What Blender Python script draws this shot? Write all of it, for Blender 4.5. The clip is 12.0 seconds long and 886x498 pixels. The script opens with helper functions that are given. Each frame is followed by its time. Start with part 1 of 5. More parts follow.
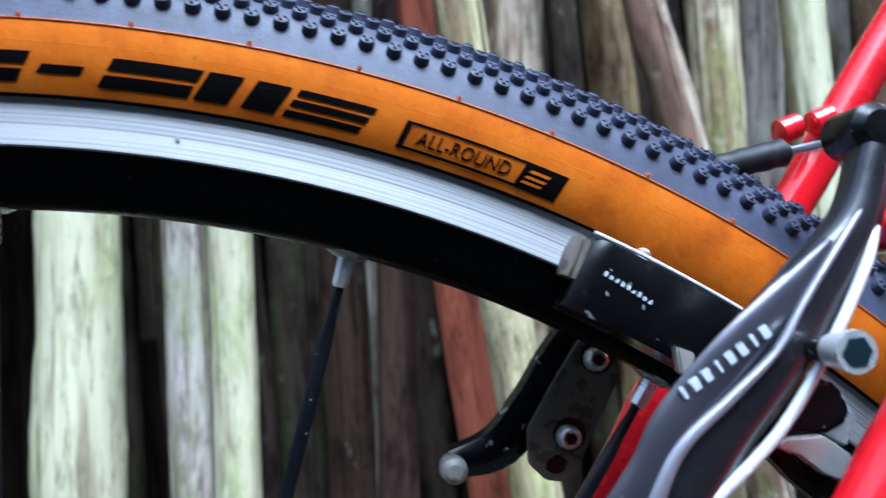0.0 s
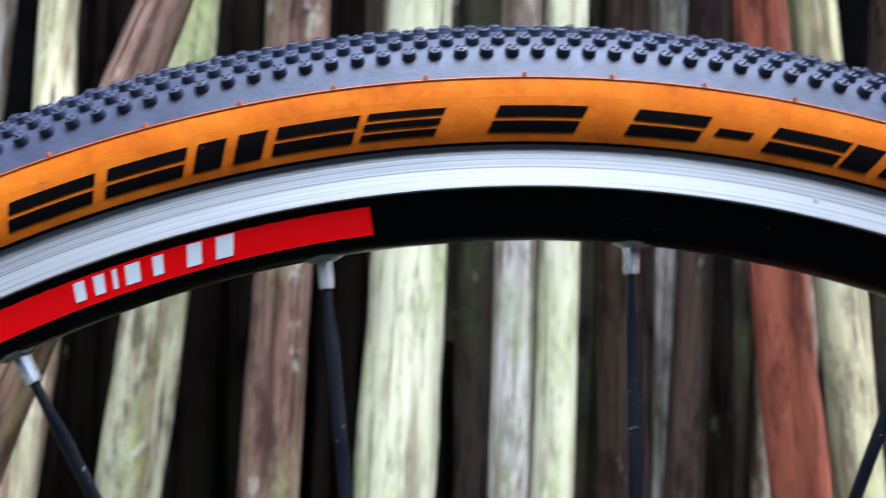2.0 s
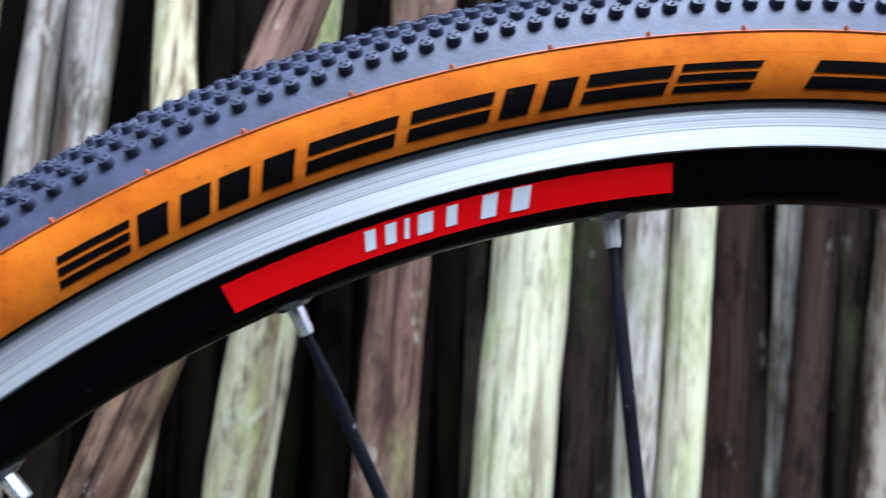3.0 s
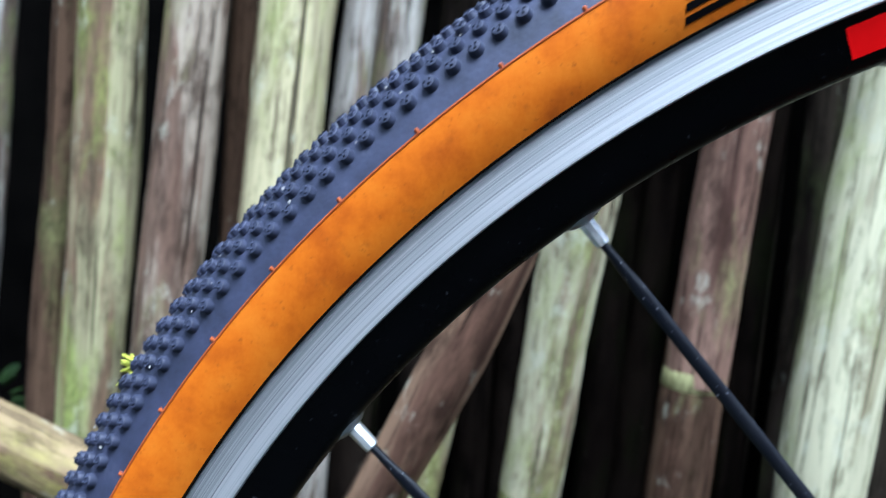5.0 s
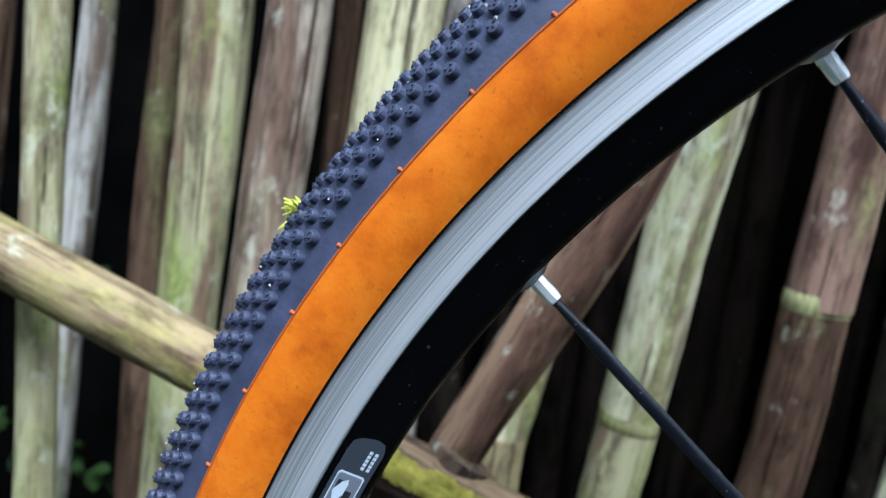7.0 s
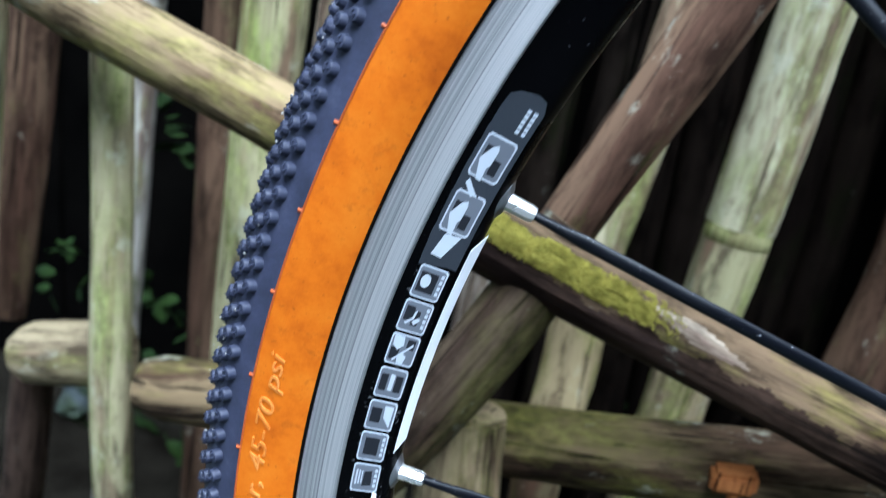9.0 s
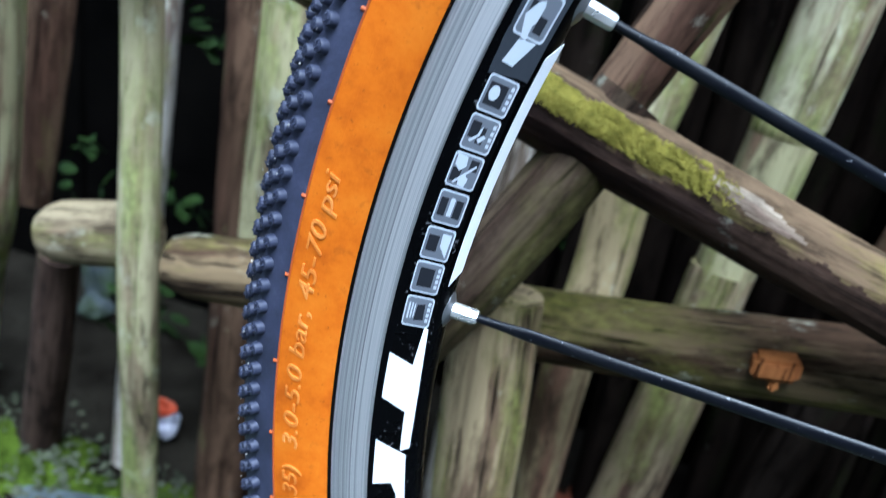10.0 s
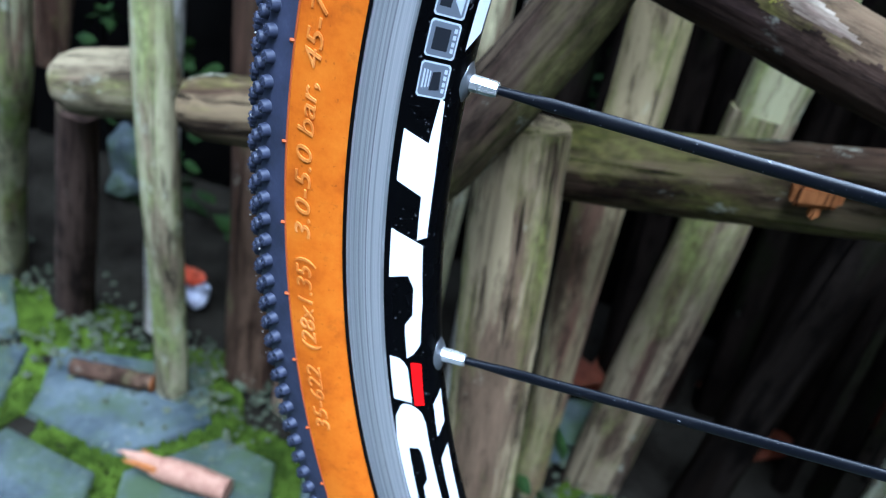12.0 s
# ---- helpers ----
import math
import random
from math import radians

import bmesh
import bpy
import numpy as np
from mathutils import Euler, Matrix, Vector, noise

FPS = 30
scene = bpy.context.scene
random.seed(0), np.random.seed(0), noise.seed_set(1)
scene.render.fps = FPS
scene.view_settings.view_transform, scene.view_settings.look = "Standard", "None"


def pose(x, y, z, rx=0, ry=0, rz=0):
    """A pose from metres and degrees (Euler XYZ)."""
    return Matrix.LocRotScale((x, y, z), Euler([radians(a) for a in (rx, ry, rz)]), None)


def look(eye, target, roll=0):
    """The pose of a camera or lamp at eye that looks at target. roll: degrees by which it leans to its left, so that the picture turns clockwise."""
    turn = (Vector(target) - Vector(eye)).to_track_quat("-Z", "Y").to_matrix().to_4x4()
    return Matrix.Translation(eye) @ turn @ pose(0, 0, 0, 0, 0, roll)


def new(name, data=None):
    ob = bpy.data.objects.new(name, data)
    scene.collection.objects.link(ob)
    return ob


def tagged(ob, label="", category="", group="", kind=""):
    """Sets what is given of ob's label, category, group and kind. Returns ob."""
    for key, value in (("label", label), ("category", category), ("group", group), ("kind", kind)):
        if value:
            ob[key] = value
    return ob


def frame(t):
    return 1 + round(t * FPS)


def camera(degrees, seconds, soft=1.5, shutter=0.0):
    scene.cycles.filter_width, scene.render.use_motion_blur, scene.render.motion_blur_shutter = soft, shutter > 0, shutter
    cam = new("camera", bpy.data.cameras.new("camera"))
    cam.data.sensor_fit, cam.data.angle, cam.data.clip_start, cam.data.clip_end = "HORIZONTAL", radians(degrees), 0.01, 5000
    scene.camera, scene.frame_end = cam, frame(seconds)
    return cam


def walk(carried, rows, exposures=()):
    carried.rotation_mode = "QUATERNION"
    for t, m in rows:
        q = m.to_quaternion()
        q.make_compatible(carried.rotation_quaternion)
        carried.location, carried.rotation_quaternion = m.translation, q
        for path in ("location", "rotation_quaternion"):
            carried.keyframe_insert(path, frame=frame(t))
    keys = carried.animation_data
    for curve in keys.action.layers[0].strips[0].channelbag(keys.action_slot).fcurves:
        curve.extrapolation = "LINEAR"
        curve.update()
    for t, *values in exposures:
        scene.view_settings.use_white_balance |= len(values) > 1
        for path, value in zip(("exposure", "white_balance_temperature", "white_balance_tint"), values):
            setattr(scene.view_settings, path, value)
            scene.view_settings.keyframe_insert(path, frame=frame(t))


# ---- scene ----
# ---- camera ----
cam = camera(60.0, 12.0, soft=1.1, shutter=0.35)
cam.data.dof.use_dof = True
cam.data.dof.focus_distance = 0.178
cam.data.dof.aperture_fstop = 14.0


def aimed(x, y, z, yaw, pitch, roll):
    """Pose from a place and yaw to the left, pitch up, lean to the left in degrees."""
    a, p = radians(yaw), radians(pitch)
    return look((x, y, z), (x - math.sin(a) * math.cos(p), y + math.cos(a) * math.cos(p), z + math.sin(p)), roll)


PATH = [
    (0.0, 0.0956, -0.1757, 0.6160, -7.32, 2.98, -4.56),
    (0.5, 0.0695, -0.1797, 0.6242, -6.48, 3.79, -2.87),
    (1.0, 0.0373, -0.1881, 0.6288, -5.08, 4.52, -1.58),
    (1.5, 0.0010, -0.1909, 0.6281, -3.79, 4.72, -0.74),
    (2.0, -0.0335, -0.1916, 0.6264, -1.98, 3.78, 0.75),
    (2.5, -0.0704, -0.1815, 0.6185, -2.49, 3.08, 1.75),
    (3.0, -0.1032, -0.1798, 0.6182, -2.41, 2.62, 2.80),
    (5.0, -0.2002, -0.1809, 0.5843, 7.67, -7.55, 5.00),
    (5.5, -0.2100, -0.1773, 0.5702, 8.05, -9.26, 6.73),
    (6.0, -0.2198, -0.1776, 0.5679, 8.71, -10.04, 7.35),
    (6.5, -0.2281, -0.1776, 0.5615, 9.57, -10.46, 7.35),
    (8.5, -0.2435, -0.1667, 0.5068, 13.68, -16.29, 7.42),
    (9.0, -0.2529, -0.1656, 0.4858, 13.12, -18.51, 8.44),
    (9.5, -0.2585, -0.1670, 0.4711, 13.20, -20.74, 9.59),
    (10.0, -0.2597, -0.1681, 0.4549, 13.27, -22.92, 10.29),
    (10.5, -0.2557, -0.1715, 0.4436, 13.92, -25.36, 10.34),
    (11.0, -0.2520, -0.1685, 0.4260, 13.97, -27.59, 10.37),
    (11.5, -0.2533, -0.1678, 0.4198, 14.63, -28.85, 9.19),
    (12.0, -0.2505, -0.1688, 0.4218, 14.50, -29.97, 9.54),
]
walk(cam, [(t, aimed(*row)) for t, *row in PATH], exposures=[(0.0, 1.52, 4800, 5), (1.0, 1.68, 4850, 5), (2.0, 1.66, 5100, 9), (3.2, 1.64, 5000, 8), (5.0, 1.60, 4880, 4), (6.0, 1.51, 4990, 3), (9.0, 1.64, 4980, 2), (12.0, 1.60, 4560, 4)])

# ---- light ----
world = bpy.data.worlds.new("overcast_sky")
scene.world = world
world.use_nodes = True
wn = world.node_tree
sky = wn.nodes.new("ShaderNodeTexSky")
sky.sky_type = "NISHITA"
sky.sun_disc = False
sky.sun_elevation = radians(64)
sky.sun_rotation = radians(161)
sky.air_density, sky.dust_density, sky.ozone_density = 1.0, 5.0, 1.0
soft = wn.nodes.new("ShaderNodeHueSaturation")
soft.inputs["Saturation"].default_value = 0.55
wn.links.new(sky.outputs["Color"], soft.inputs["Color"])
wn.links.new(soft.outputs["Color"], wn.nodes["Background"].inputs["Color"])
wn.nodes["Background"].inputs["Strength"].default_value = 0.115
sun = new("sun", bpy.data.lights.new("sun", "SUN"))
sun.data.energy = 2.8
sun.data.angle = radians(38)
sun.data.color = (1.0, 0.98, 0.95)
sun.matrix_world = look((0.28, -0.72, 2.1), (0, 0.1, 0.4))


# ---- materials ----
def material(name, colour, rough=0.5, metal=0.0, coat=0.0, spec=0.5):
    m = bpy.data.materials.new(name)
    m.use_nodes = True
    b = m.node_tree.nodes["Principled BSDF"]
    b.inputs["Base Color"].default_value = (*colour, 1)
    b.inputs["Roughness"].default_value = rough
    b.inputs["Metallic"].default_value = metal
    b.inputs["Coat Weight"].default_value = coat
    b.inputs["Specular IOR Level"].default_value = spec
    return m, m.node_tree, b


def node(nt, kind, **settings):
    n = nt.nodes.new(kind)
    for key, value in settings.items():
        n.inputs[key.replace("_", " ")].default_value = value
    return n


def ramp(nt, source, stops):
    r = nt.nodes.new("ShaderNodeValToRGB")
    e = r.color_ramp.elements
    while len(e) < len(stops):
        e.new(0.5)
    for el, (pos, c) in zip(e, stops):
        el.position = pos
        el.color = (*c, 1) if len(c) == 3 else c
    nt.links.new(source, r.inputs["Fac"])
    return r.outputs["Color"]


def mix(nt, fac, a, b):
    n = nt.nodes.new("ShaderNodeMix")
    n.data_type = "RGBA"
    for sock, v in ((n.inputs[0], fac), (n.inputs[6], a), (n.inputs[7], b)):
        if isinstance(v, (int, float)):
            sock.default_value = v
        elif isinstance(v, tuple):
            sock.default_value = (*v, 1)
        else:
            nt.links.new(v, sock)
    return n.outputs[2]


def coords(nt, scale=(1, 1, 1), shift=True):
    """Object coordinates, stretched, with a different offset for every object."""
    tc = nt.nodes.new("ShaderNodeTexCoord")
    mp = nt.nodes.new("ShaderNodeMapping")
    mp.inputs["Scale"].default_value = scale
    nt.links.new(tc.outputs["Object"], mp.inputs["Vector"])
    if shift:
        info = nt.nodes.new("ShaderNodeObjectInfo")
        mul = nt.nodes.new("ShaderNodeMath")
        mul.operation = "MULTIPLY"
        mul.inputs[1].default_value = 37.0
        nt.links.new(info.outputs["Random"], mul.inputs[0])
        comb = nt.nodes.new("ShaderNodeCombineXYZ")
        for axis in "XYZ":
            nt.links.new(mul.outputs[0], comb.inputs[axis])
        nt.links.new(comb.outputs[0], mp.inputs["Location"])
    return mp.outputs["Vector"]


def noise_tex(nt, vec, scale, detail=4.0, rough=0.55):
    n = node(nt, "ShaderNodeTexNoise", Scale=scale, Detail=detail, Roughness=rough)
    nt.links.new(vec, n.inputs["Vector"])
    return n.outputs["Fac"]


def bump(nt, b, height, strength=0.3, distance=0.001):
    n = node(nt, "ShaderNodeBump", Strength=strength, Distance=distance)
    nt.links.new(height, n.inputs["Height"])
    nt.links.new(n.outputs["Normal"], b.inputs["Normal"])


def wood(name, light, dark, moss=0.3, moss_colour=(0.22, 0.30, 0.05), pale=0.25, rough=0.85, stain=0.5, second=(0.20, 0.130, 0.090), patches=0.6, spec=0.06):
    """Weathered round timber: long bands of bare wood and bark, blotches, dark weather stains, green algae and pale lichen."""
    m, nt, b = material(name, light, rough, spec=spec)
    streak = noise_tex(nt, coords(nt, (105, 105, 5)), 1.0, 5, 0.6)
    grain = noise_tex(nt, coords(nt, (420, 420, 60)), 1.0, 4, 0.65)
    mid = tuple(0.6 * x + 0.4 * y for x, y in zip(light, dark))
    base = ramp(nt, streak, [(0.36, dark), (0.43, mid), (0.50, light), (0.68, tuple(min(1.0, c * 1.18) for c in light))])
    # bark left on in long bands, torn at the edges
    lo = 0.66 - 0.26 * patches
    band = noise_tex(nt, coords(nt, (34, 34, 4.5)), 1.0, 7, 0.62)
    tone = ramp(nt, noise_tex(nt, coords(nt, (150, 150, 22)), 1.0, 5, 0.7), [(0.34, tuple(0.5 * c for c in second)), (0.52, second), (0.7, tuple(1.35 * c for c in second))])
    base = mix(nt, ramp(nt, band, [(lo, (0, 0, 0)), (lo + 0.07, (0.92, 0.92, 0.92))]), base, tone)
    # soft weather stains, and small dark blots
    lo = 0.60 - 0.20 * stain
    spot = noise_tex(nt, coords(nt, (48, 48, 20)), 1.0, 7, 0.68)
    base = mix(nt, ramp(nt, spot, [(lo, (0, 0, 0)), (lo + 0.13, (0.85, 0.85, 0.85))]), base, tuple(0.55 * c for c in dark))
    blot = noise_tex(nt, coords(nt, (180, 180, 34)), 1.0, 5, 0.7)
    base = mix(nt, ramp(nt, blot, [(0.53, (0, 0, 0)), (0.67, (0.7, 0.7, 0.7))]), base, tuple(0.5 * c for c in dark))
    crack = noise_tex(nt, coords(nt, (260, 260, 3.5)), 1.0, 3, 0.6)
    base = mix(nt, ramp(nt, crack, [(0.35, (0.9, 0.9, 0.9)), (0.40, (0, 0, 0))]), base, tuple(0.2 * c for c in dark))
    # algae film
    lo = 0.60 - 0.22 * moss
    green = noise_tex(nt, coords(nt, (26, 26, 9)), 1.0, 7, 0.68)
    fuzz = ramp(nt, noise_tex(nt, coords(nt, (260, 260, 160)), 1.0, 3, 0.6), [(0.35, tuple(0.6 * c for c in moss_colour)), (0.65, tuple(1.3 * c for c in moss_colour))])
    base = mix(nt, ramp(nt, green, [(lo, (0, 0, 0)), (lo + 0.16, (0.80, 0.80, 0.80))]), base, fuzz)
    # lichen crusts
    lo = 0.68 - 0.20 * pale
    lichen = noise_tex(nt, coords(nt, (62, 62, 34)), 1.0, 7, 0.7)
    base = mix(nt, ramp(nt, lichen, [(lo, (0, 0, 0)), (lo + 0.07, (0.55, 0.55, 0.55))]), base, tuple(0.35 * x + 0.65 * y for x, y in zip(light, (0.54, 0.55, 0.43))))
    nt.links.new(base, b.inputs["Base Color"])
    both = nt.nodes.new("ShaderNodeMath")
    nt.links.new(streak, both.inputs[0])
    nt.links.new(grain, both.inputs[1])
    bump(nt, b, both.outputs[0], 0.5, 0.0012)
    return m


W_PALE = wood("pale_weathered_wood", (0.54, 0.48, 0.31), (0.17, 0.115, 0.068), 0.42, (0.27, 0.295, 0.095), 0.50, stain=0.36, second=(0.19, 0.120, 0.076), patches=0.58)
W_GREEN = wood("pale_algae_wood", (0.50, 0.475, 0.315), (0.28, 0.25, 0.15), 0.40, (0.30, 0.33, 0.13), 0.55, stain=0.10, second=(0.27, 0.235, 0.15), patches=0.40)
W_GREY = wood("grey_weathered_wood", (0.40, 0.365, 0.315), (0.105, 0.080, 0.058), 0.28, (0.20, 0.225, 0.08), 0.46, stain=0.40, second=(0.145, 0.098, 0.070), patches=0.56)
W_BROWN = wood("brown_bark_wood", (0.088, 0.054, 0.033), (0.028, 0.0155, 0.010), 0.08, (0.15, 0.15, 0.06), 0.30, stain=0.42, second=(0.064, 0.036, 0.023), patches=0.60)
# near-black wood: the deep shade behind the front poles is in its colour
W_DARK = wood("shade_dark_wood", (0.012, 0.009, 0.007), (0.003, 0.0024, 0.002), 0.2, (0.010, 0.012, 0.004), 0.0, second=(0.006, 0.0042, 0.003), spec=0.01)
W_MOSS = wood("mossy_wood", (0.225, 0.165, 0.088), (0.056, 0.036, 0.020), 0.52, (0.245, 0.225, 0.060), 0.46, stain=0.50, second=(0.085, 0.048, 0.030), patches=0.55)
W_RED = wood("red_brown_wood", (0.40, 0.120, 0.066), (0.17, 0.050, 0.031), 0.0, (0.25, 0.16, 0.09), 0.25, stain=0.30, second=(0.26, 0.092, 0.060), patches=0.5)
W_YELLOW = wood("yellow_beige_wood", (0.47, 0.415, 0.24), (0.18, 0.14, 0.082), 0.45, (0.25, 0.27, 0.085), 0.46, stain=0.42, second=(0.19, 0.130, 0.080), patches=0.58)
W_BEIGE = wood("dull_beige_wood", (0.36, 0.32, 0.185), (0.14, 0.11, 0.064), 0.45, (0.22, 0.25, 0.075), 0.46, stain=0.36, second=(0.19, 0.140, 0.085), patches=0.5)
W_SPLIT = wood("brown_white_split_wood", (0.47, 0.40, 0.295), (0.13, 0.082, 0.054), 0.28, (0.24, 0.26, 0.10), 0.50, stain=0.40, second=(0.165, 0.096, 0.066), patches=0.66)
W_TAUPE = wood("brown_taupe_split_wood", (0.36, 0.295, 0.220), (0.105, 0.068, 0.046), 0.24, (0.22, 0.22, 0.09), 0.42, stain=0.40, second=(0.150, 0.092, 0.064), patches=0.70)
W_BAND = wood("pale_node_band", (0.25, 0.24, 0.11), (0.13, 0.12, 0.05), 0.4, (0.24, 0.26, 0.07), 0.15, stain=0.1, second=(0.20, 0.18, 0.08))
W_LIME = wood("yellow_green_wood", (0.33, 0.30, 0.165), (0.13, 0.105, 0.060), 0.50, (0.22, 0.26, 0.060), 0.44, stain=0.38, second=(0.165, 0.102, 0.064), patches=0.62)
# the next two are darkened to hold the shade between the front poles
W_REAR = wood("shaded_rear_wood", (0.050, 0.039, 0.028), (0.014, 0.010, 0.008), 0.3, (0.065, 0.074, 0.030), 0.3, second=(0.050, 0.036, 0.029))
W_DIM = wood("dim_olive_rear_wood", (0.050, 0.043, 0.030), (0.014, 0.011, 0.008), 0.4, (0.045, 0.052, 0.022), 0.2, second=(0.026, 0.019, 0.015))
W_OLIVE = wood("damp_olive_wood", (0.136, 0.097, 0.052), (0.018, 0.011, 0.007), 0.50, (0.140, 0.131, 0.030), 0.40, stain=0.50, second=(0.044, 0.025, 0.015), patches=0.55)
W_PALERAIL = wood("pale_cut_rail_wood", (0.235, 0.188, 0.112), (0.070, 0.050, 0.030), 0.40, (0.20, 0.20, 0.06), 0.46, stain=0.45, second=(0.165, 0.118, 0.072), patches=0.6)
W_UMBER = wood("dark_umber_wood", (0.048, 0.031, 0.022), (0.016, 0.010, 0.007), 0.08, (0.10, 0.10, 0.04), 0.25, stain=0.42, second=(0.046, 0.026, 0.019), patches=0.60)
W_SLOPE = wood("dark_wet_rail_wood", (0.145, 0.098, 0.056), (0.020, 0.012, 0.008), 0.56, (0.175, 0.158, 0.032), 0.36, stain=0.50, second=(0.040, 0.022, 0.014), patches=0.60)
W_ROSE = wood("rosy_beige_wood", (0.198, 0.122, 0.088), (0.066, 0.036, 0.026), 0.20, (0.20, 0.19, 0.08), 0.40, stain=0.40, second=(0.140, 0.082, 0.058), patches=0.55)
W_BARKSHADE = wood("dark_bark_and_shade", (0.054, 0.033, 0.023), (0.012, 0.007, 0.005), 0.15, (0.060, 0.056, 0.018), 0.36, stain=0.5, second=(0.022, 0.013, 0.011), patches=0.6)
W_BRACE = wood("tan_brown_wood", (0.152, 0.096, 0.059), (0.046, 0.025, 0.017), 0.10, (0.17, 0.165, 0.05), 0.36, stain=0.48, second=(0.082, 0.044, 0.029), patches=0.60)
W_MOTTLE = wood("mottled_pale_wood", (0.44, 0.41, 0.26), (0.13, 0.090, 0.055), 0.42, (0.25, 0.28, 0.09), 0.54, stain=0.40, second=(0.165, 0.110, 0.072), patches=0.56)
# blackened rear wood, standing in for unlit gaps
W_DUSK = wood("shade_black_rear_wood", (0.010, 0.0072, 0.0055), (0.0025, 0.0018, 0.0015), 0.3, (0.007, 0.009, 0.003), 0.0, second=(0.007, 0.005, 0.004), spec=0.01)
W_FOOT = wood("damp_brown_wood", (0.066, 0.042, 0.031), (0.018, 0.011, 0.009), 0.1, (0.05, 0.055, 0.02), 0.2, second=(0.032, 0.020, 0.017))
W_ANKLE = wood("dark_mossy_brace_wood", (0.086, 0.062, 0.039), (0.022, 0.014, 0.010), 0.44, (0.086, 0.078, 0.025), 0.28, stain=0.60, second=(0.052, 0.032, 0.022), patches=0.6)
# darker streaked wood, low fence shade put into the colour
W_SHADED = wood("shaded_streaked_wood", (0.225, 0.175, 0.105), (0.075, 0.046, 0.030), 0.45, (0.17, 0.18, 0.05), 0.30, stain=0.48, second=(0.060, 0.022, 0.017), patches=0.62)
W_STUB = wood("mossy_olive_wood", (0.350, 0.270, 0.152), (0.060, 0.040, 0.023), 0.52, (0.160, 0.160, 0.042), 0.32, stain=0.30, second=(0.14, 0.090, 0.055))
W_RUSSET = wood("russet_damp_wood", (0.275, 0.215, 0.115), (0.090, 0.060, 0.034), 0.45, (0.20, 0.20, 0.055), 0.30, stain=0.45, second=(0.125, 0.066, 0.042), patches=0.6)


def gum_material(name, tones):
    m, nt, b = material(name, (0.5, 0.16, 0.015), 0.66, spec=0.08)
    v = coords(nt, (1, 1, 1), False)
    cloud = noise_tex(nt, v, 70, 5, 0.65)
    base = ramp(nt, cloud, list(zip((0.30, 0.5, 0.70), tones)))
    spots = noise_tex(nt, v, 190, 4, 0.7)
    base = mix(nt, ramp(nt, spots, [(0.58, (0, 0, 0)), (0.76, (0.42, 0.42, 0.42))]), base, (0.14, 0.04, 0.010))
    pits = noise_tex(nt, v, 700, 2, 0.6)
    base = mix(nt, ramp(nt, pits, [(0.66, (0, 0, 0)), (0.74, (0.4, 0.4, 0.4))]), base, (0.10, 0.032, 0.012))
    nt.links.new(base, b.inputs["Base Color"])
    weave = node(nt, "ShaderNodeTexNoise", Scale=850.0, Detail=3.0)
    nt.links.new(v, weave.inputs["Vector"])
    bump(nt, b, weave.outputs["Fac"], 0.18, 0.0004)
    return m


GUM = gum_material("tan_gum_sidewall", ((0.35, 0.070, 0.002), (0.51, 0.121, 0.002), (0.58, 0.160, 0.006)))
GUM_LIT = gum_material("lit_gum_writing", ((0.40, 0.110, 0.012), (0.58, 0.190, 0.026), (0.70, 0.290, 0.070)))


def rubber_material():
    m, nt, b = material("grey_black_rubber", (0.03, 0.03, 0.04), 0.56, spec=0.42)
    v = coords(nt, (1, 1, 1), False)
    dust = noise_tex(nt, v, 120, 5, 0.65)
    nt.links.new(ramp(nt, dust, [(0.32, (0.021, 0.024, 0.043)), (0.6, (0.038, 0.042, 0.077)), (0.8, (0.078, 0.085, 0.125))]), b.inputs["Base Color"])
    bump(nt, b, noise_tex(nt, v, 900, 3), 0.35, 0.0003)
    return m


RUBBER = rubber_material()


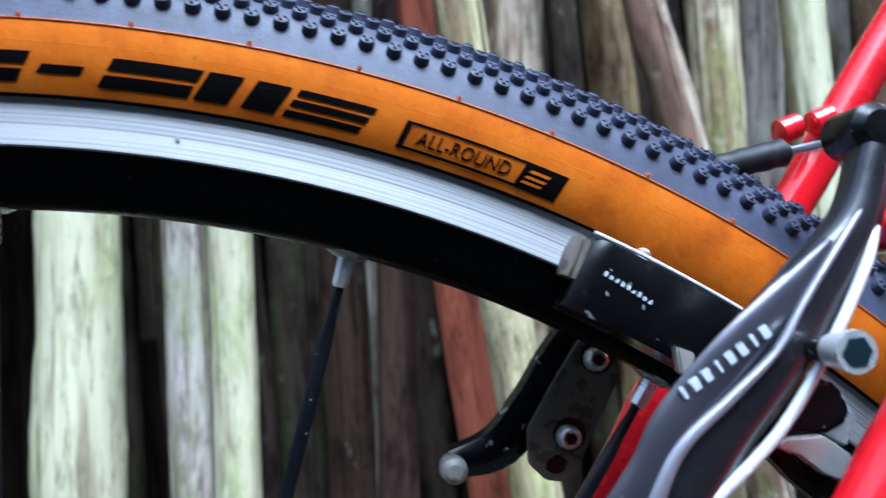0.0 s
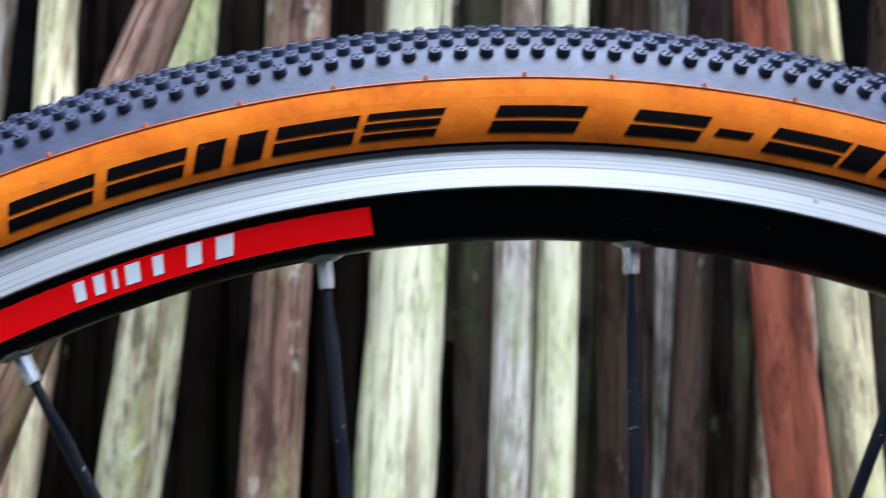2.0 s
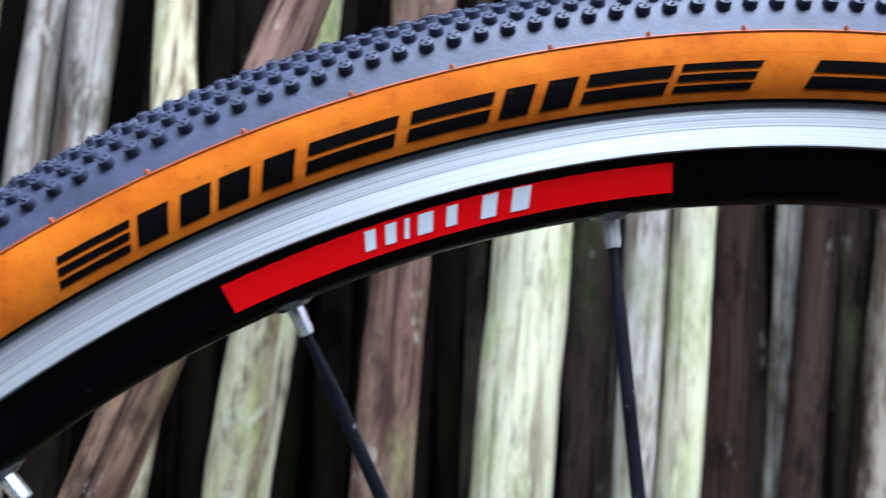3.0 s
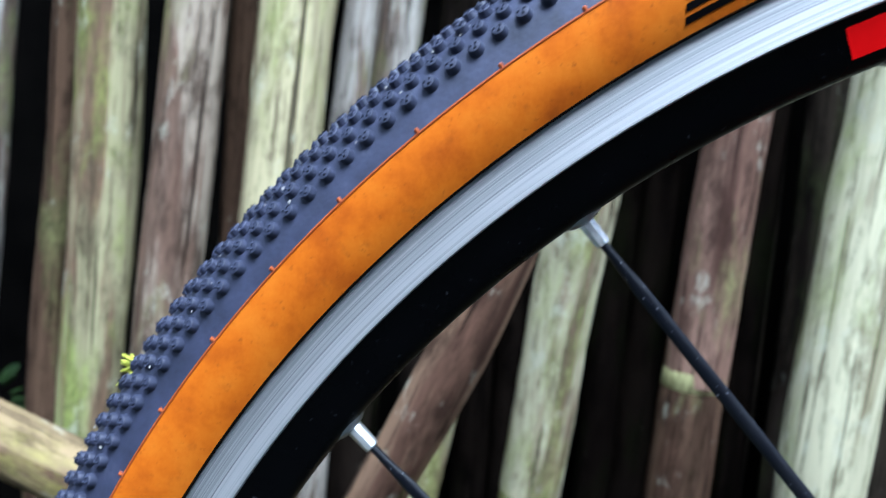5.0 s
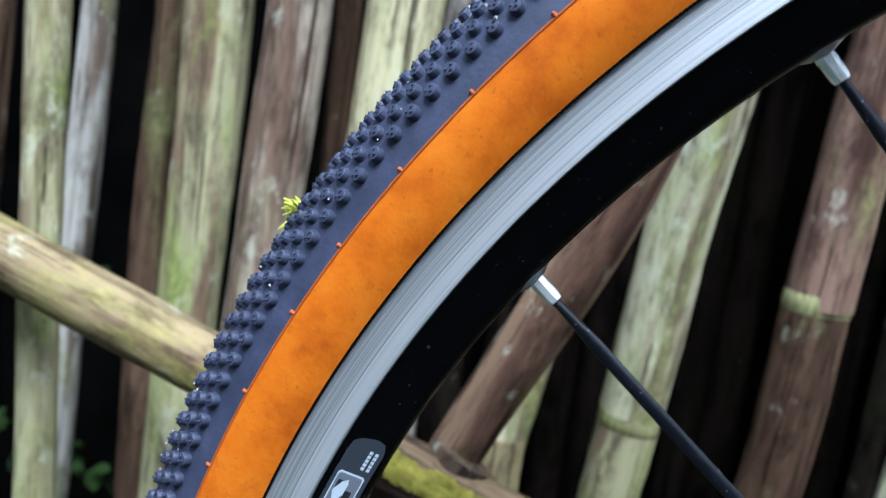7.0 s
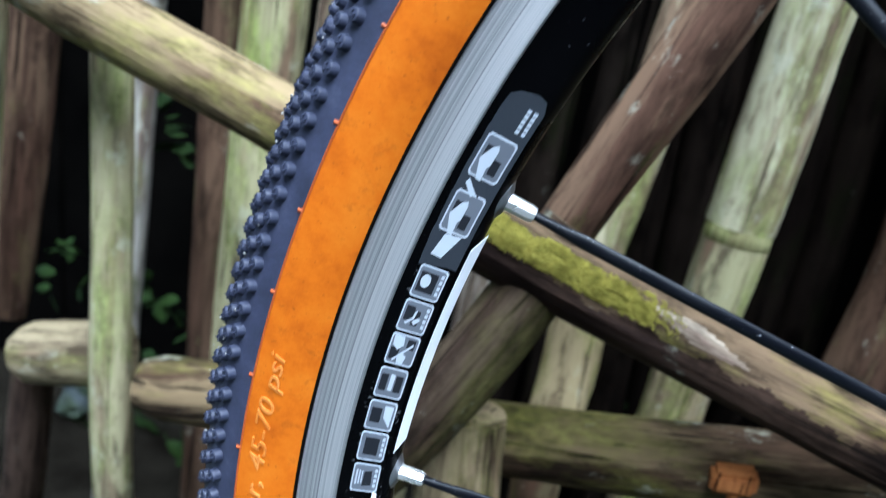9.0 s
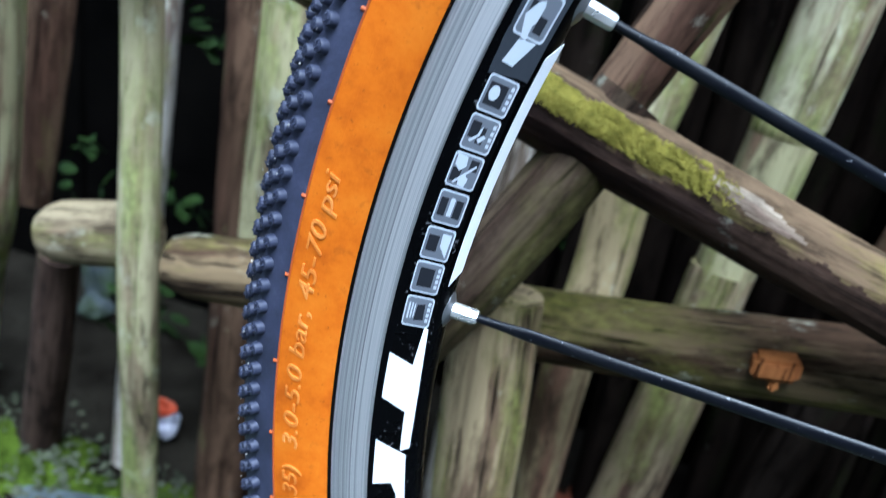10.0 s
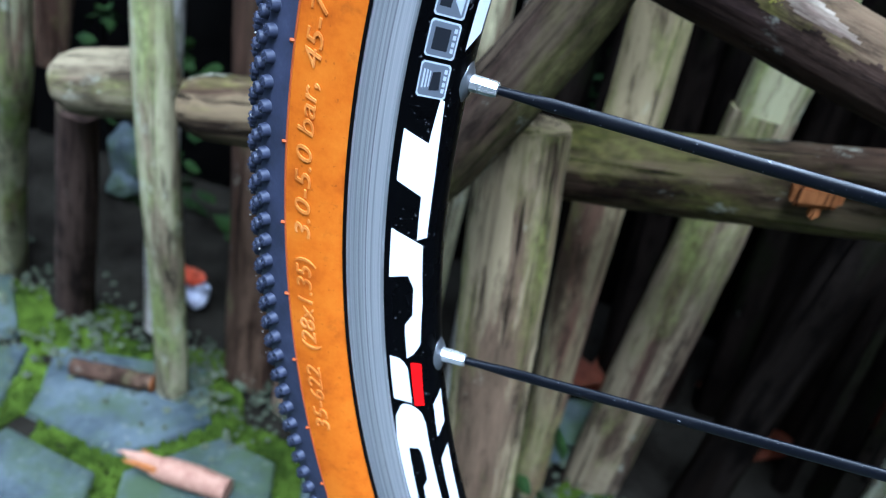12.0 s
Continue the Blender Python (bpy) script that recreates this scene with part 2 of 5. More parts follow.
def brushed_material():
    """Machined brake track: fine grooves and long scratches that run round the wheel."""
    m, nt, b = material("machined_aluminium", (0.72, 0.73, 0.75), 0.36, 0.77)
    tc = nt.nodes.new("ShaderNodeTexCoord")
    rel = nt.nodes.new("ShaderNodeVectorMath")
    rel.operation = "SUBTRACT"
    rel.inputs[1].default_value = (0, 0, 0.346)
    nt.links.new(tc.outputs["Object"], rel.inputs[0])
    sep = nt.nodes.new("ShaderNodeSeparateXYZ")
    nt.links.new(rel.outputs[0], sep.inputs[0])
    flat = nt.nodes.new("ShaderNodeCombineXYZ")
    nt.links.new(sep.outputs["X"], flat.inputs["X"])
    nt.links.new(sep.outputs["Z"], flat.inputs["Y"])
    length = nt.nodes.new("ShaderNodeVectorMath")
    length.operation = "LENGTH"
    nt.links.new(flat.outputs[0], length.inputs[0])
    turn = nt.nodes.new("ShaderNodeMath")
    turn.operation = "ARCTAN2"
    nt.links.new(sep.outputs["X"], turn.inputs[0])
    nt.links.new(sep.outputs["Z"], turn.inputs[1])

    def lines(across, along, detail):
        out = []
        for source, k in ((length.outputs["Value"], across), (turn.outputs[0], along)):
            mul = nt.nodes.new("ShaderNodeMath")
            mul.operation = "MULTIPLY"
            mul.inputs[1].default_value = k
            nt.links.new(source, mul.inputs[0])
            out.append(mul.outputs[0])
        comb = nt.nodes.new("ShaderNodeCombineXYZ")
        nt.links.new(out[0], comb.inputs["X"])
        nt.links.new(out[1], comb.inputs["Y"])
        return noise_tex(nt, comb.outputs[0], 1.0, detail, 0.65)

    fine = lines(2600, 2.5, 3)
    wide = lines(1150, 1.3, 4)
    base = ramp(nt, fine, [(0.34, (0.58, 0.58, 0.59)), (0.46, (0.67, 0.67, 0.67)), (0.64, (0.75, 0.74, 0.74))])
    worn = ramp(nt, fine, [(0.36, (0.36, 0.365, 0.375)), (0.48, (0.45, 0.455, 0.46)), (0.62, (0.60, 0.60, 0.60))])
    span = nt.nodes.new("ShaderNodeMapRange")
    span.inputs["From Min"].default_value, span.inputs["From Max"].default_value = 0.3076, 0.3180
    nt.links.new(length.outputs["Value"], span.inputs["Value"])
    # the outer half is a darker grey, with a turned groove at its foot
    half = ramp(nt, span.outputs[0], [(0.44, (0, 0, 0)), (0.54, (0.75, 0.75, 0.75)), (0.90, (0.75, 0.75, 0.75)), (0.95, (0, 0, 0))])
    base = mix(nt, half, base, worn)
    base = mix(nt, ramp(nt, wide, [(0.54, (0, 0, 0)), (0.62, (0.55, 0.55, 0.55))]), base, (0.34, 0.345, 0.36))
    grooves = ramp(nt, span.outputs[0], [(0.04, (0.4, 0.4, 0.4)), (0.08, (0, 0, 0)), (0.435, (0, 0, 0)), (0.46, (0.85, 0.85, 0.85)), (0.49, (0, 0, 0)), (0.63, (0, 0, 0)), (0.65, (0.6, 0.6, 0.6)), (0.67, (0, 0, 0)), (0.76, (0, 0, 0)), (0.78, (0.5, 0.5, 0.5)), (0.80, (0, 0, 0))])
    base = mix(nt, grooves, base, (0.20, 0.205, 0.22))
    nt.links.new(base, b.inputs["Base Color"])
    nt.links.new(ramp(nt, fine, [(0.3, (0.58, 0.58, 0.58)), (0.7, (0.46, 0.46, 0.46))]), b.inputs["Roughness"])
    b.inputs["Anisotropic"].default_value = 0.2
    b.inputs["Anisotropic Rotation"].default_value = 0.25
    tangent = nt.nodes.new("ShaderNodeTangent")
    tangent.direction_type = "RADIAL"
    tangent.axis = "Y"
    nt.links.new(tangent.outputs[0], b.inputs["Tangent"])
    bump(nt, b, wide, 0.12, 0.0003)
    return m


BRUSHED = brushed_material()


def speckled(name, colour, rough, metal=0.0, coat=0.0, specks=(0.4, 0.4, 0.4), amount=0.76, scale=420, spec=0.5):
    """A smooth finish with dust and tiny chips."""
    m, nt, b = material(name, colour, rough, metal, coat, spec)
    v = coords(nt, (1, 1, 1), False)
    n = noise_tex(nt, v, scale, 2, 0.6)
    nt.links.new(mix(nt, ramp(nt, n, [(amount, (0, 0, 0)), (amount + 0.05, (0.6, 0.6, 0.6))]), colour, specks), b.inputs["Base Color"])
    big = noise_tex(nt, v, 60, 3, 0.6)
    nt.links.new(ramp(nt, big, [(0.35, (max(rough - 0.08, 0.02),) * 3), (0.65, (rough + 0.12,) * 3)]), b.inputs["Roughness"])
    return m


BLACK_RIM = speckled("black_anodised_rim", (0.0012, 0.0012, 0.0016), 0.28, specks=(0.035, 0.035, 0.04), amount=0.70, scale=620, spec=0.05)
SPOKE_BLACK = speckled("black_spoke_paint", (0.003, 0.0035, 0.006), 0.38, coat=0.0, specks=(0.30, 0.31, 0.34), amount=0.69, scale=800, spec=0.28)
SILVER = speckled("nickel_silver", (0.80, 0.80, 0.79), 0.26, 0.75, specks=(0.4, 0.38, 0.33), amount=0.7)
STEEL = speckled("zinc_steel", (0.56, 0.58, 0.60), 0.27, 0.65, specks=(0.2, 0.17, 0.13), amount=0.66)
PLATE_STEEL = speckled("dark_stained_steel", (0.150, 0.135, 0.108), 0.45, 0.3, specks=(0.025, 0.018, 0.012), amount=0.52, scale=180)
DULL_STEEL = speckled("dull_worn_steel", (0.32, 0.30, 0.275), 0.38, 0.4, specks=(0.06, 0.05, 0.04), amount=0.6, scale=260)
RED_PAINT = speckled("red_frame_paint", (0.62, 0.006, 0.014), 0.22, 0.15, 0.8, specks=(0.7, 0.3, 0.3))
ARM_GREY = speckled("dark_polished_alloy", (0.022, 0.022, 0.027), 0.27, 0.5, 0.5, specks=(0.3, 0.3, 0.32), scale=250, spec=0.5)
ARM_FACE = speckled("brushed_grey_alloy", (0.064, 0.063, 0.080), 0.36, 0.6, 0.15, specks=(0.3, 0.3, 0.32), scale=250)
ARM_PALE = speckled("pale_alloy_strip", (0.27, 0.265, 0.31), 0.42, 0.6, 0.05, specks=(0.12, 0.12, 0.13), amount=0.6, scale=200)
ARM_EDGE = speckled("bright_alloy_edge", (0.78, 0.80, 0.82), 0.30, 0.35)
BLACK_PLASTIC = speckled("black_plastic", (0.003, 0.003, 0.0035), 0.24, amount=0.68, scale=300, spec=0.35)
BLACK_RUBBER = speckled("matt_black_rubber", (0.010, 0.010, 0.012), 0.55, specks=(0.06, 0.06, 0.06), spec=0.3)
DECAL_RED = speckled("red_rim_decal", (0.78, 0.001, 0.002), 0.35, specks=(0.75, 0.2, 0.2), amount=0.8, spec=0.04)
DECAL_WHITE = speckled("white_decal", (0.80, 0.82, 0.84), 0.35, 0.0, 0.3, specks=(0.5, 0.5, 0.5))
DECAL_GREY = speckled("dark_grey_sticker", (0.030, 0.034, 0.042), 0.4, spec=0.25)
DECAL_BLACK = speckled("black_sticker", (0.0012, 0.0012, 0.0015), 0.25, specks=(0.14, 0.14, 0.15), amount=0.66, scale=700, spec=0.06)
ICON_GREY = speckled("silver_print", (0.50, 0.54, 0.60), 0.4, 0.1, 0.1)
ICON_MID = speckled("grey_print", (0.13, 0.14, 0.165), 0.4, 0.1, 0.1)
ICON_DARK = speckled("dark_print", (0.014, 0.015, 0.019), 0.4, spec=0.2)
SOCKET = speckled("dark_blue_steel", (0.07, 0.13, 0.17), 0.22, 0.9)
NUB_RED = speckled("red_brown_rubber", (0.36, 0.075, 0.012), 0.55, specks=(0.15, 0.04, 0.015), spec=0.3)
INK = speckled("black_tyre_print", (0.0025, 0.002, 0.002), 0.6, specks=(0.10, 0.035, 0.01), amount=0.72, spec=0.04)
EYELET = speckled("grey_eyelet", (0.26, 0.265, 0.28), 0.3, 0.8)
CORD = speckled("grey_cable_wire", (0.4, 0.41, 0.42), 0.35, 0.8)
CUT_WOOD = wood("fresh_cut_wood", (0.30, 0.115, 0.034), (0.17, 0.055, 0.017), 0.0, pale=0.0, stain=0.1, second=(0.21, 0.075, 0.024), patches=0.4)


def plain_noise(name, a, b2, scale, rough=0.8, bumps=0.4, dist=0.002, spec=0.2):
    m, nt, b = material(name, a, rough, spec=spec)
    v = coords(nt, (1, 1, 1), True)
    n = noise_tex(nt, v, scale, 6, 0.65)
    nt.links.new(ramp(nt, n, [(0.32, a), (0.68, b2)]), b.inputs["Base Color"])
    bump(nt, b, noise_tex(nt, v, scale * 6, 4, 0.6), bumps, dist)
    return m




def flagstone_material():
    """Blue-grey slate, blotched, with a thin green film in places."""
    m, nt, b = material("blue_grey_flagstone", (0.08, 0.1, 0.1), 0.8, spec=0.2)
    v = coords(nt, (1, 1, 1), True)
    base = ramp(nt, noise_tex(nt, v, 26, 6, 0.65), [(0.32, (0.022, 0.030, 0.034)), (0.66, (0.085, 0.100, 0.105))])
    film = noise_tex(nt, v, 15, 6, 0.7)
    base = mix(nt, ramp(nt, film, [(0.45, (0, 0, 0)), (0.62, (0.8, 0.8, 0.8))]), base, (0.045, 0.064, 0.020))
    specks = noise_tex(nt, v, 230, 3, 0.6)
    base = mix(nt, ramp(nt, specks, [(0.62, (0, 0, 0)), (0.70, (0.6, 0.6, 0.6))]), base, (0.16, 0.16, 0.13))
    nt.links.new(base, b.inputs["Base Color"])
    bump(nt, b, noise_tex(nt, v, 120, 5, 0.65), 0.6, 0.003)
    return m


STONE = flagstone_material()
SOIL = plain_noise("damp_soil", (0.005, 0.004, 0.003), (0.022, 0.019, 0.014), 14, 1.0, 0.8, 0.006, 0.0)
MOSS = plain_noise("bright_moss", (0.010, 0.016, 0.004), (0.085, 0.125, 0.014), 45, 1.0, 0.9, 0.004, 0.0)
BACK = plain_noise("shade_black_boards", (0.001, 0.001, 0.001), (0.004, 0.0035, 0.003), 9, 1.0, 0.4, 0.003, 0.0)
UNSEEN_PLASTER = plain_noise("dark_blocker_plaster", (0.035, 0.036, 0.036), (0.08, 0.08, 0.078), 5, 0.95)
LEAF_GREEN = plain_noise("green_leaf", (0.0072, 0.0192, 0.003), (0.027, 0.054, 0.0072), 40, 0.8)
LEAF_BROWN = plain_noise("dead_leaf", (0.09, 0.022, 0.010), (0.20, 0.055, 0.022), 40, 0.7)
LEAF_YELLOW = plain_noise("yellow_sprig", (0.36, 0.38, 0.03), (0.55, 0.55, 0.08), 60, 0.6)
RAIL_MOSS = plain_noise("yellow_green_moss", (0.13, 0.115, 0.020), (0.33, 0.290, 0.055), 160, 1.0, 0.9, 0.002, 0.0)
LITTER_RED = plain_noise("red_plastic", (0.5, 0.06, 0.02), (0.6, 0.12, 0.05), 50, 0.35)
LITTER_WHITE = plain_noise("white_plastic", (0.45, 0.45, 0.55), (0.7, 0.7, 0.78), 50, 0.35)
CRUMBS = plain_noise("grey_green_crumbs", (0.016, 0.019, 0.010), (0.105, 0.115, 0.070), 40, 0.9)
GRIT = plain_noise("pale_grit", (0.20, 0.19, 0.18), (0.48, 0.46, 0.43), 300, 0.8)
SPLINTER = plain_noise("pink_splintered_wood", (0.22, 0.10, 0.065), (0.42, 0.24, 0.16), 90, 0.75)


# ---- mesh helpers ----
def mesh_object(name, bm, mat, smooth=True):
    bmesh.ops.recalc_face_normals(bm, faces=bm.faces[:])
    me = bpy.data.meshes.new(name)
    bm.to_mesh(me)
    bm.free()
    me.materials.append(mat)
    if smooth:
        me.polygons.foreach_set("use_smooth", [True] * len(me.polygons))
        me.set_sharp_from_angle(angle=radians(38))
    return new(name, me)


def part(name, bm, mat, parent, label="", smooth=True, kind=""):
    ob = mesh_object(name, bm, mat, smooth)
    ob.parent = parent
    return tagged(ob, label=label, kind=kind)


def thing(name, bm, mat, label, category, group="", kind="", smooth=True):
    return tagged(mesh_object(name, bm, mat, smooth), label, category, group, kind)


def ring_faces(bm, rings, closed_ring=True):
    for a, b in zip(rings, rings[1:]):
        n = len(a)
        for i in range(n if closed_ring else n - 1):
            j = (i + 1) % n
            bm.faces.new((a[i], a[j], b[j], b[i]))


def tube(bm, pts, radii, sides=12, flat=None, axis=(0, 1, 0), square=0.0):
    """A swept bar. radii across the axis direction; flat: half thickness along it; square makes the section boxier."""
    pts = [Vector(p) for p in pts]
    flat = flat or radii
    rings = []
    for i, p in enumerate(pts):
        t = (pts[min(i + 1, len(pts) - 1)] - pts[max(i - 1, 0)]).normalized()
        s = t.cross(Vector(axis))
        if s.length < 1e-4:
            s = t.cross(Vector((1, 0, 0.3)))
        s.normalize()
        u = s.cross(t).normalized()
        ring = []
        for k in range(sides):
            a = 2 * math.pi * (k + 0.5) / sides
            c, d = math.cos(a), math.sin(a)
            q = 1 + square * (min(1 / max(abs(c), abs(d)), 1.42) - 1)
            ring.append(bm.verts.new(p + s * (c * q * radii[i]) + u * (d * q * flat[i])))
        rings.append(ring)
    ring_faces(bm, rings)
    bm.faces.new(rings[0])
    bm.faces.new(rings[-1])
    return rings


def spline(ctrl, n):
    """Smooth points through control rows of any width."""
    c = [np.array(p, float) for p in ctrl]
    out = []
    for i in range(n):
        t = i / (n - 1) * (len(c) - 1)
        k = min(int(t), len(c) - 2)
        f = t - k
        p0, p1, p2, p3 = c[max(k - 1, 0)], c[k], c[k + 1], c[min(k + 2, len(c) - 1)]
        out.append(0.5 * (2 * p1 + (p2 - p0) * f + (2 * p0 - 5 * p1 + 4 * p2 - p3) * f * f + (3 * p1 - p0 - 3 * p2 + p3) * f ** 3))
    return out


def along_curve(ctrl, n):
    """Smooth points through control rows of any width, evenly spaced by length."""
    c = [np.array(p, float) for p in ctrl]
    u = np.concatenate(([0.0], np.cumsum([np.linalg.norm(b[:3] - a[:3]) for a, b in zip(c, c[1:])])))
    last = len(c) - 1
    slope = [(c[min(i + 1, last)] - c[max(i - 1, 0)]) / (u[min(i + 1, last)] - u[max(i - 1, 0)]) for i in range(last + 1)]
    out = []
    for t in np.linspace(0, u[-1], n):
        k = min(int(np.searchsorted(u, t, "right")) - 1, last - 1)
        h = u[k + 1] - u[k]
        f = (t - u[k]) / h
        out.append((2 * f ** 3 - 3 * f * f + 1) * c[k] + (f ** 3 - 2 * f * f + f) * h * slope[k] + (3 * f * f - 2 * f ** 3) * c[k + 1] + (f ** 3 - f * f) * h * slope[k + 1])
    return out


def box(bm, lo, hi, m=None, bevel=0.0):
    r = bmesh.ops.create_cube(bm, size=1.0)
    vs = r["verts"]
    for v in vs:
        v.co = Vector([l + (c + 0.5) * (h - l) for c, l, h in zip(v.co, lo, hi)])
    if bevel:
        es = list({e for v in vs for e in v.link_edges})
        out = bmesh.ops.bevel(bm, geom=es, offset=bevel, segments=2, affect="EDGES")
        vs = list({v for f in out["faces"] for v in f.verts} | {v for v in vs if v.is_valid})
    if m is not None:
        for v in vs:
            v.co = m @ v.co
    return vs


# ---- the bicycle's rear wheel ----
HUB = Vector((0, 0, 0.346))
RC, RH, RW = 0.3300, 0.0185, 0.0152          # middle, half height and half width of the tyre's section
N_EDGE = 0.3331                              # where tread and sidewall meet
SPOKES, FIRST = 24, radians(-4.0)


def polar(theta, r, y):
    """A point on the wheel: theta in radians from the top, to the left."""
    return Vector((-r * math.sin(theta), y, HUB.z + r * math.cos(theta)))


def side_y(r):
    """Half width of the tyre at radius r."""
    k = (r - RC) / RH if r > RC else (r - RC) / 0.0205
    return RW * math.sqrt(max(0.0, 1 - k * k))


def rim_y(r):
    """Half width of the rim's black flank at radius r."""
    return 0.0098 + (r - 0.3075) * 0.36


def revolve(bm, profile, n=288):
    rings = []
    for i in range(n):
        th = 2 * math.pi * i / n
        rings.append([bm.verts.new(polar(th, r, y)) for y, r in profile])
    ring_faces(bm, rings + [rings[0]], False)


bicycle = new("bicycle")
bicycle.location = (0, 0, 0)
tagged(bicycle, "red bicycle with tan-wall gravel tyre, standing before a fence", "bicycle")

# tyre: tan casing with the tread band on it
sec = [(-side_y(r), r) for r in np.linspace(0.3179, N_EDGE, 14)]
crown = [(-side_y(r), r) for r in (0.3345, 0.337, 0.340, 0.3435, 0.3465, 0.3480)] + [(0, RC + RH)]
bm = bmesh.new()
revolve(bm, sec + [(-side_y(N_EDGE) + 0.0012, N_EDGE + 0.0003)], 360)
revolve(bm, [(-y, r) for y, r in sec] + [(side_y(N_EDGE) - 0.0012, N_EDGE + 0.0003)], 360)
tyre = part("tyre", bm, GUM, bicycle, "worn tan gum sidewall with black print")
bm = bmesh.new()
prof = [(-side_y(N_EDGE) + 0.0010, N_EDGE - 0.0004), (-side_y(N_EDGE) - 0.0002, N_EDGE + 0.0002)] + crown
prof = prof + [(-y, r) for y, r in prof[-2::-1]]
revolve(bm, prof, 360)
part("tread", bm, RUBBER, tyre, "grey-black tread rubber with small round knobs")

KNOBS = 348
PITCH = 2 * math.pi / KNOBS
ROWS = [32, 46, 60, 75, 90, 105, 120, 134, 148]


def tread_frame(theta, phi):
    """Place, outward and sideways directions on the tread; phi: section angle from the near side."""
    rr = RC + RH * math.sin(phi)
    y = -RW * math.cos(phi)
    p = polar(theta, rr, y)
    nr, ny = math.sin(phi) / RH, -math.cos(phi) / RW
    out = (polar(theta, 1, 0) - HUB) * nr + Vector((0, ny, 0))
    out.normalize()
    along = Vector((-math.cos(theta), 0, -math.sin(theta)))
    return p, out, along, out.cross(along).normalized()


def knob_mesh(wide, tall, long):
    """One tread knob: a round stud with steep flanks and a nearly flat top with three tiny teeth."""
    bm = bmesh.new()
    rings = []
    for h, s in ((-0.3, 1.12), (0.06, 1.05), (0.40, 0.99), (0.84, 0.94), (0.96, 0.86), (1.02, 0.55)):
        ring = []
        for k in range(12):
            a = 2 * math.pi * (k + 0.5) / 12
            c, d = math.cos(a), math.sin(a)
            q = (abs(c) ** 2.25 + abs(d) ** 2.25) ** (-1 / 2.25)
            ring.append(bm.verts.new((c * q * s * wide, d * q * s * long, h * tall)))
        rings.append(ring)
    ring_faces(bm, rings)
    bm.faces.new(rings[-1])
    for x, y, high in ((-0.42, -0.20, 1.32), (0.42, -0.20, 1.32), (0.0, 0.40, 1.44)):
        foot = [bm.verts.new(((x + 0.38 * math.cos(q)) * wide, (y + 0.38 * math.sin(q)) * long, 0.93 * tall)) for q in (0.5, 2.6, 4.7)]
        peak = bm.verts.new((x * 1.1 * wide, (y + 0.12) * long, high * tall))
        for i in range(3):
            bm.faces.new((foot[i], foot[(i + 1) % 3], peak))
    return bm


def knob_matrix(i, row):
    tilt = radians((6, 3, 0, 0, 0, 0, 0, -3, -6)[row])
    th = (i + (0.5 if row % 2 else 0.0)) * PITCH + radians(-0.14)
    p, out, along, side = tread_frame(th, radians(ROWS[row]))
    out, side = tread_frame(th, radians(ROWS[row]) + tilt)[1::2]
    return Matrix(((along.x, side.x, out.x, p.x), (along.y, side.y, out.y, p.y), (along.z, side.z, out.z, p.z), (0, 0, 0, 1)))


KNOB_SIZE = {0: (0.00170, 0.0018, 0.00172)}
knob_data = []
for size in (KNOB_SIZE[0], (0.00170, 0.0015, 0.00166)):
    bm = knob_mesh(*size)
    bmesh.ops.recalc_face_normals(bm, faces=bm.faces[:])
    me = bpy.data.meshes.new("knob")
    bm.to_mesh(me)
    bm.free()
    me.materials.append(RUBBER)
    me.polygons.foreach_set("use_smooth", [True] * len(me.polygons))
    me.set_sharp_from_angle(angle=radians(40))
    knob_data.append(me)
NEAR = range(-33, 114)                       # the stretch of the tyre that is passed nearest
single = set()
for row in (0, 1):
    for i in NEAR:
        ob = new("knob", knob_data[min(row, 1)])
        ob.parent = tyre
        ob.matrix_local = knob_matrix(i, row)
        single.add((i % KNOBS, row))
verts, faces = [], []
for row in range(len(ROWS)):
    src = knob_data[0 if row in (0, 8) else 1]
    co = [v.co.copy() for v in src.vertices]
    fc = [tuple(p.vertices) for p in src.polygons]
    for i in range(KNOBS):
        if (i, row) in single:
            continue
        m = knob_matrix(i, row)
        base = len(verts)
        verts.extend((m @ c)[:] for c in co)
        faces.extend(tuple(base + k for k in f) for f in fc)
me = bpy.data.meshes.new("tread_pattern")
me.from_pydata(verts, [], faces)
me.materials.append(RUBBER)
ob = new("tread_pattern", me)
ob.parent = tyre
tagged(ob, "rows of small rubber knobs round the tyre", kind="stuff")

# little flash nubs on the seam between sidewall and tread
rng = random.Random(4)
bm = bmesh.new()
tube(bm, [(0, 0, -0.0003), (0, 0, 0.0003), (0, 0, 0.0008)], [0.0006, 0.00055, 0.0004], 6)
bmesh.ops.recalc_face_normals(bm, faces=bm.faces[:])
nub = bpy.data.meshes.new("mould_nub")
bm.to_mesh(nub)
bm.free()
nub.materials.append(NUB_RED)
for i in range(-9, 32):
    th = radians(1.65 + 3.83 * i + rng.uniform(-0.25, 0.25))
    p, out, along, side = tread_frame(th, math.asin((N_EDGE - RC) / RH) + 0.02)
    out = (out * 0.45 + (polar(th, 1, 0) - HUB)).normalized()
    side = out.cross(along).normalized()
    ob = new("mould_nub", nub)
    ob.parent = tyre
    ob.matrix_local = Matrix(((along.x, side.x, out.x, p.x), (along.y, side.y, out.y, p.y), (along.z, side.z, out.z, p.z), (0, 0, 0, 1)))
bm = bmesh.new()
revolve(bm, [(-side_y(N_EDGE - 0.0004) - 0.0001, N_EDGE - 0.0004), (-side_y(N_EDGE - 0.0001) - 0.0003, N_EDGE - 0.0001), (-side_y(N_EDGE) - 0.0001, N_EDGE + 0.0003)], 360)
part("seam_ridge", bm, NUB_RED, tyre)
